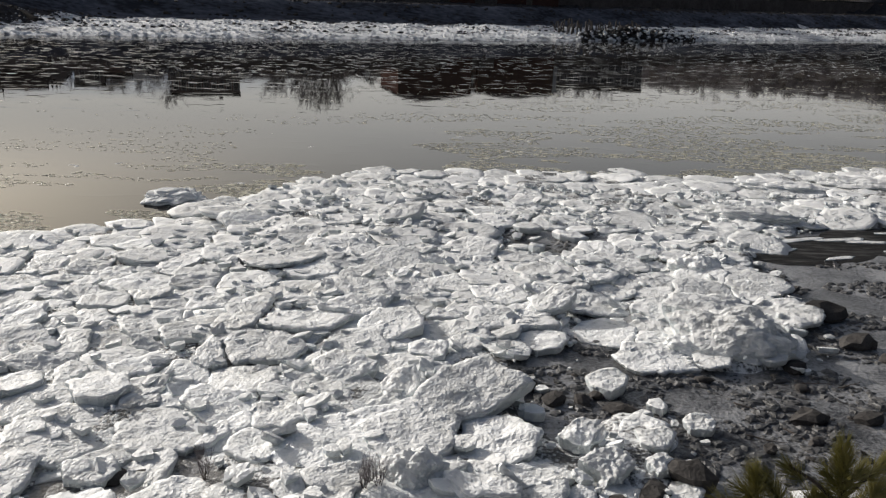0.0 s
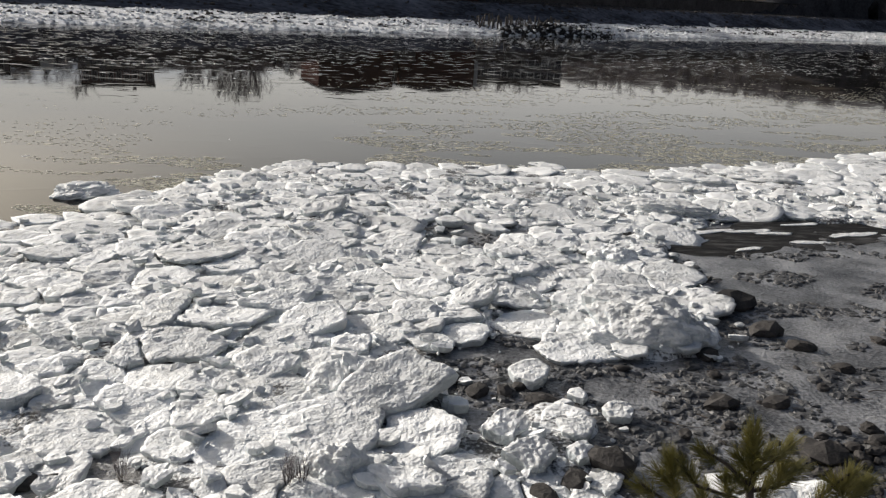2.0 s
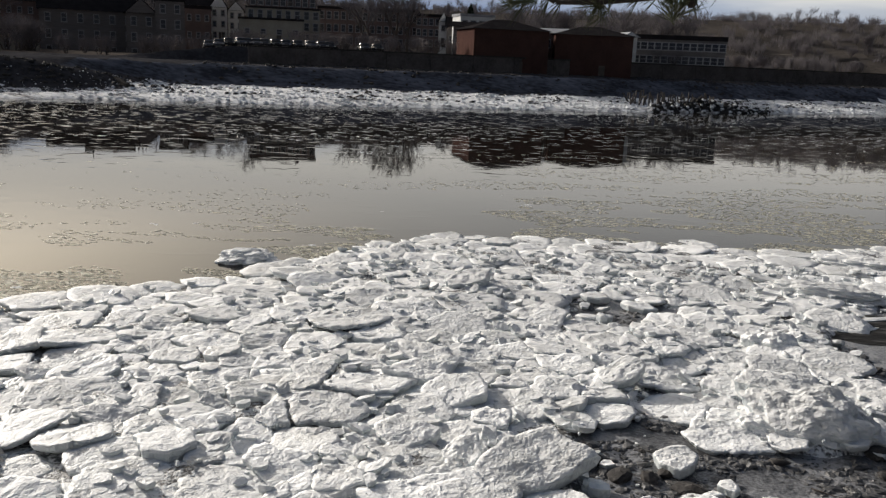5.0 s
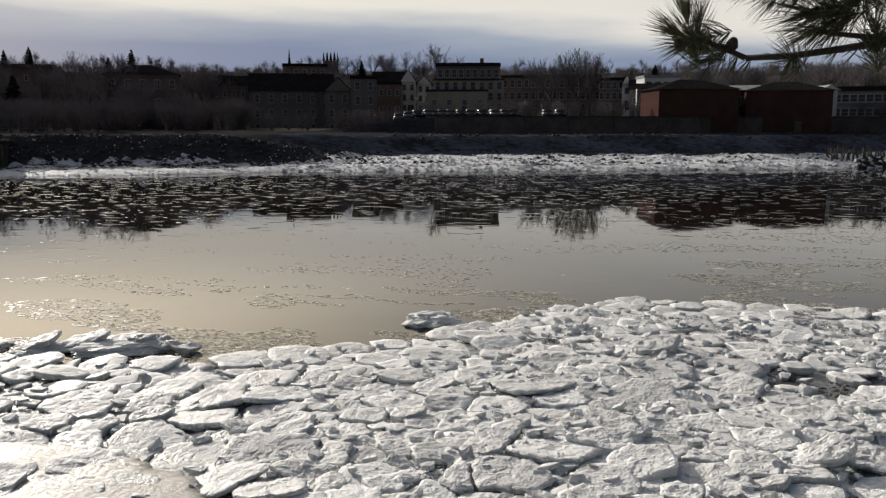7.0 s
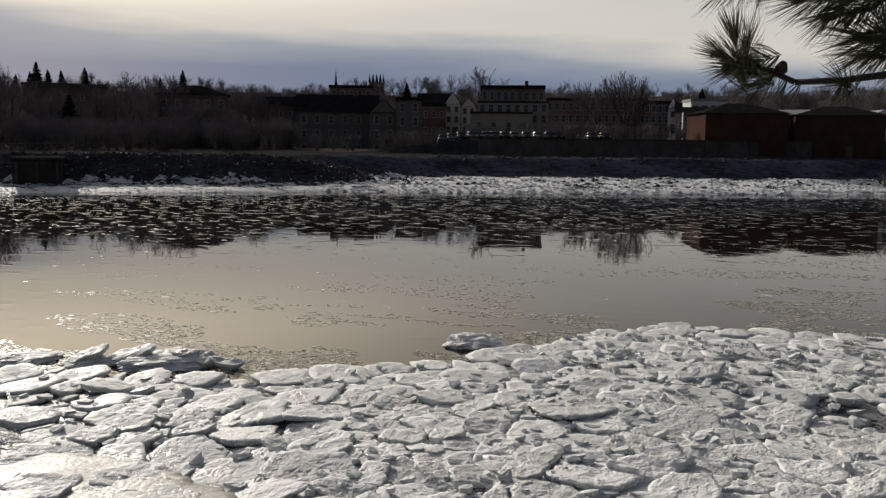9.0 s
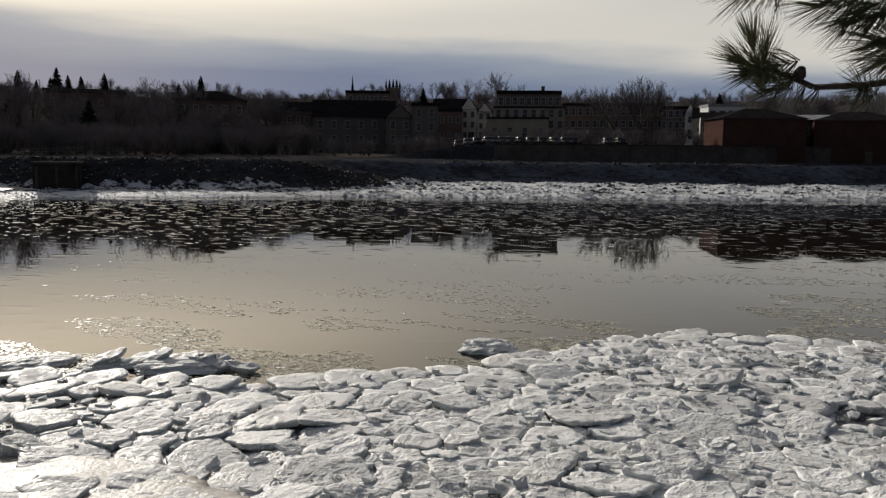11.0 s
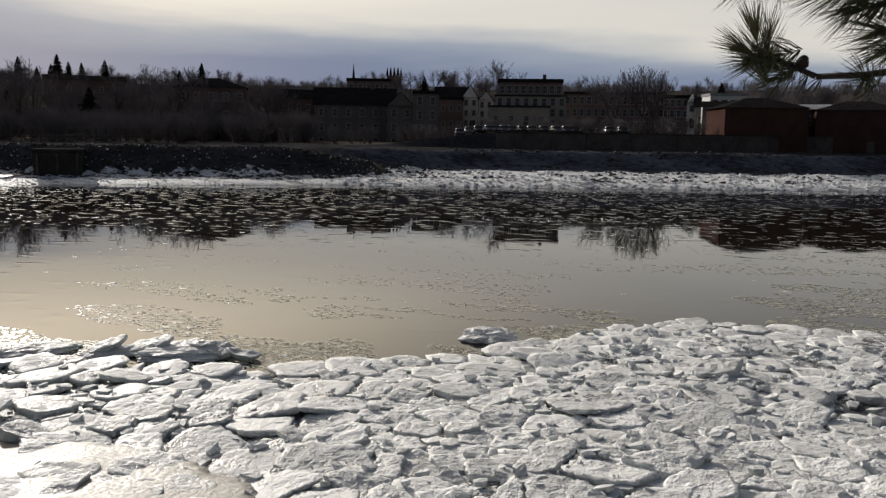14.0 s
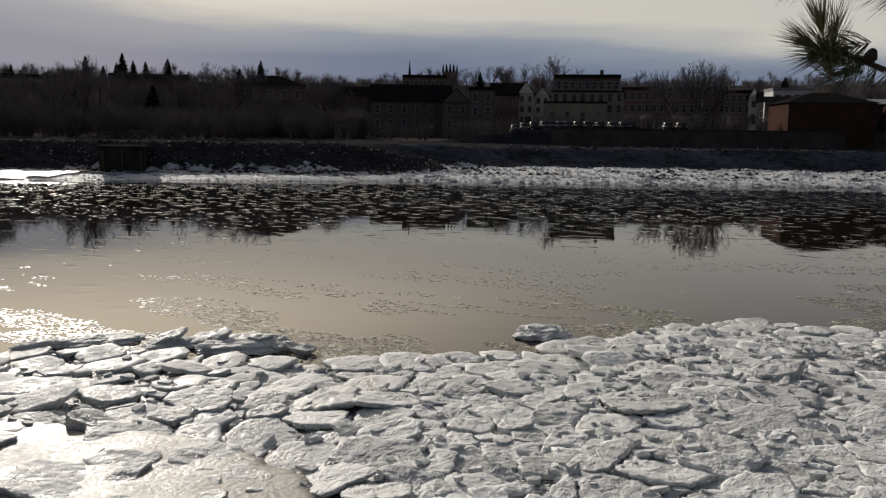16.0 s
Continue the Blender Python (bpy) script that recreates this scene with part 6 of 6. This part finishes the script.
needle_tuft(nv, nf, (0.054, 1.750, 6.768), (-0.99, 0.00, -0.15), 114, 0.092, 1.1, rr, 0.09)
needle_tuft(nv, nf, (0.102, 1.750, 6.740), (-0.89, 0.00, -0.46), 114, 0.092, 1.2, rr, 0.1)
needle_tuft(nv, nf, (0.137, 1.750, 6.740), (-0.89, 0.00, -0.46), 126, 0.092, 1.3, rr, 0.1)
needle_tuft(nv, nf, (-0.075, 1.750, 6.804), (-0.90, 0.00, -0.43), 92, 0.097, 1.0, rr, 0.09)
needle_tuft(nv, nf, (-0.028, 1.750, 6.813), (-0.19, 0.00, -0.98), 69, 0.092, 1.1, rr, 0.08)
needle_tuft(nv, nf, (0.295, 1.750, 6.726), (0.94, 0.00, 0.33), 46, 0.074, 1.3, rr, 0.04)
needle_tuft(nv, nf, (0.216, 1.750, 6.748), (-0.88, 0.00, 0.47), 80, 0.083, 1.3, rr, 0.08)
needle_tuft(nv, nf, (0.063, 1.750, 6.617), (-0.43, 0.00, -0.90), 9, 0.051, 0.7, rr, 0.004)
needle_tuft(nv, nf, (0.040, 1.750, 6.623), (-0.25, 0.00, -0.97), 9, 0.055, 0.8, rr, 0.004)
needle_tuft(nv, nf, (0.254, 1.750, 6.636), (-0.80, 0.00, -0.60), 9, 0.055, 0.5, rr, 0.004)
needle_tuft(nv, nf, (0.215, 1.750, 6.627), (-0.70, 0.00, -0.71), 8, 0.046, 0.5, rr, 0.004)
needle_tuft(nv, nf, (0.292, 1.750, 6.640), (-0.74, 0.00, -0.67), 9, 0.055, 0.4, rr, 0.004)
mesh_object("needles", nv, nf, NEEDLE, pine)
cone_part(pine, (0.028, 1.750, 6.645), 0.017)
cone_part(pine, (-0.072, 1.750, 6.648), 0.012)
cone_part(pine, (0.302, 1.750, 6.728), 0.011)
cone_part(pine, (0.322, 1.750, 6.628), 0.014)
tagged(pine, "pine with long-needled branch and cones reaching over the shore", "pine tree")

sapling = empty("pine_sapling", pose(0, 0, 0))
sx, sy = 1.31, 2.30
stem(sapling, [(sx, sy, ground_z(sx, sy) - 0.1), (1.303, 2.300, 4.882), (1.281, 2.300, 5.078), (1.265, 2.300, 5.191)], 0.02, 0.006, 'trunk')
stem(sapling, [(1.290, 2.300, 4.979), (1.190, 2.300, 5.065), (1.104, 2.300, 5.118)], 0.008, 0.004)
stem(sapling, [(1.290, 2.300, 5.001), (1.362, 2.300, 5.086), (1.401, 2.300, 5.139)], 0.008, 0.004)
stem(sapling, [(1.297, 2.300, 4.913), (1.106, 2.300, 4.980), (1.013, 2.300, 5.087)], 0.008, 0.004)
stem(sapling, [(1.294, 2.300, 4.957), (1.419, 2.300, 4.989), (1.439, 2.300, 5.043)], 0.008, 0.004)
stem(sapling, [(1.308, 2.300, 4.824), (1.515, 2.300, 4.911), (1.598, 2.300, 4.999), (1.632, 2.300, 5.031)], 0.008, 0.004)
stem(sapling, [(1.305, 2.300, 4.869), (1.017, 2.300, 4.916), (0.911, 2.300, 4.992)], 0.008, 0.004)
nv, nf = [], []
needle_tuft(nv, nf, (1.269, 2.300, 5.170), (-0.09, 0.10, 0.99), 281, 0.085, 0.75, rr, 0.07)
needle_tuft(nv, nf, (1.281, 2.300, 5.065), (-0.11, 0.13, 0.99), 281, 0.08, 1.1, rr, 0.07)
needle_tuft(nv, nf, (1.106, 2.300, 5.108), (-0.73, 0.12, 0.67), 168, 0.075, 1.0, rr, 0.07)
needle_tuft(nv, nf, (1.397, 2.300, 5.129), (0.60, 0.12, 0.79), 168, 0.08, 0.9, rr, 0.07)
needle_tuft(nv, nf, (1.005, 2.300, 5.076), (-0.23, 0.12, 0.96), 281, 0.08, 0.95, rr, 0.07)
needle_tuft(nv, nf, (1.026, 2.300, 4.991), (-0.24, 0.17, 0.96), 187, 0.07, 1.1, rr, 0.07)
needle_tuft(nv, nf, (1.440, 2.300, 5.039), (0.84, 0.14, 0.53), 187, 0.08, 1.0, rr, 0.07)
needle_tuft(nv, nf, (1.631, 2.300, 5.016), (0.37, 0.16, 0.92), 243, 0.08, 1.0, rr, 0.07)
needle_tuft(nv, nf, (1.669, 2.300, 4.954), (0.42, 0.23, 0.87), 168, 0.08, 1.1, rr, 0.07)
needle_tuft(nv, nf, (0.912, 2.300, 4.981), (-0.82, 0.12, 0.56), 150, 0.08, 1.0, rr, 0.07)
needle_tuft(nv, nf, (1.200, 2.300, 5.001), (-0.39, 0.16, 0.91), 206, 0.075, 1.2, rr, 0.07)
needle_tuft(nv, nf, (1.360, 2.300, 4.989), (0.59, 0.17, 0.79), 206, 0.08, 1.2, rr, 0.07)
needle_tuft(nv, nf, (1.549, 2.300, 4.944), (0.22, 0.16, 0.96), 150, 0.08, 1.1, rr, 0.07)
needle_tuft(nv, nf, (1.128, 2.300, 4.958), (-0.08, 0.17, 0.98), 150, 0.08, 1.1, rr, 0.07)
needle_tuft(nv, nf, (1.235, 2.300, 5.086), (-0.68, 0.13, 0.72), 187, 0.08, 1.0, rr, 0.07)
needle_tuft(nv, nf, (1.331, 2.300, 5.097), (0.60, 0.14, 0.79), 187, 0.08, 1.0, rr, 0.07)
needle_tuft(nv, nf, (1.271, 2.300, 5.139), (-0.09, 0.17, 0.98), 225, 0.08, 1.2, rr, 0.07)
needle_tuft(nv, nf, (1.237, 2.300, 5.012), (-0.73, 0.18, 0.66), 206, 0.08, 1.2, rr, 0.07)
needle_tuft(nv, nf, (1.057, 2.300, 5.045), (-0.59, 0.14, 0.79), 206, 0.08, 1.1, rr, 0.07)
needle_tuft(nv, nf, (0.974, 2.300, 5.024), (-0.73, 0.18, 0.66), 168, 0.08, 1.1, rr, 0.07)
needle_tuft(nv, nf, (1.390, 2.300, 5.043), (0.23, 0.17, 0.96), 187, 0.08, 1.1, rr, 0.07)
needle_tuft(nv, nf, (1.580, 2.300, 4.988), (-0.61, 0.13, 0.78), 187, 0.08, 1.1, rr, 0.07)
needle_tuft(nv, nf, (1.692, 2.300, 4.987), (0.69, 0.15, 0.71), 187, 0.08, 1.1, rr, 0.07)
mesh_object("needles", nv, nf, LIT_YOUNG_NEEDLE, sapling)
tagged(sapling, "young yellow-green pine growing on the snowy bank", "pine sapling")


def snow_patch(x, y, w, d, turn, lift=0.02):
    v, f = [], []
    nx, nyy = 16, 10
    for i in range(nx + 1):
        for j in range(nyy + 1):
            a, b = (i / nx * 2 - 1), (j / nyy * 2 - 1)
            X = x + (a * w * math.cos(radians(turn)) - b * d * math.sin(radians(turn))) / 2
            Y = y + (a * w * math.sin(radians(turn)) + b * d * math.cos(radians(turn))) / 2
            r = math.hypot(a, b) + 0.3 * wob(X, Y, 2.5, 7)
            v.append((X, Y, land(X, Y) + lift + 0.16 * (1 - r) - 0.02))
    for i in range(nx):
        for j in range(nyy):
            k = i * (nyy + 1) + j
            f.append((k, k + nyy + 1, k + nyy + 2, k + 1))
    ob = mesh_object("snow_patch", v, f, ICE, smooth=True)
    tagged(ob, "old white snow patch lying on the bank", "snow")


snow_patch(4.79, 8.35, 1.18, 0.74, -12, 0.05)
snow_patch(5.51, 8.21, 1.05, 0.60, -12, 0.05)
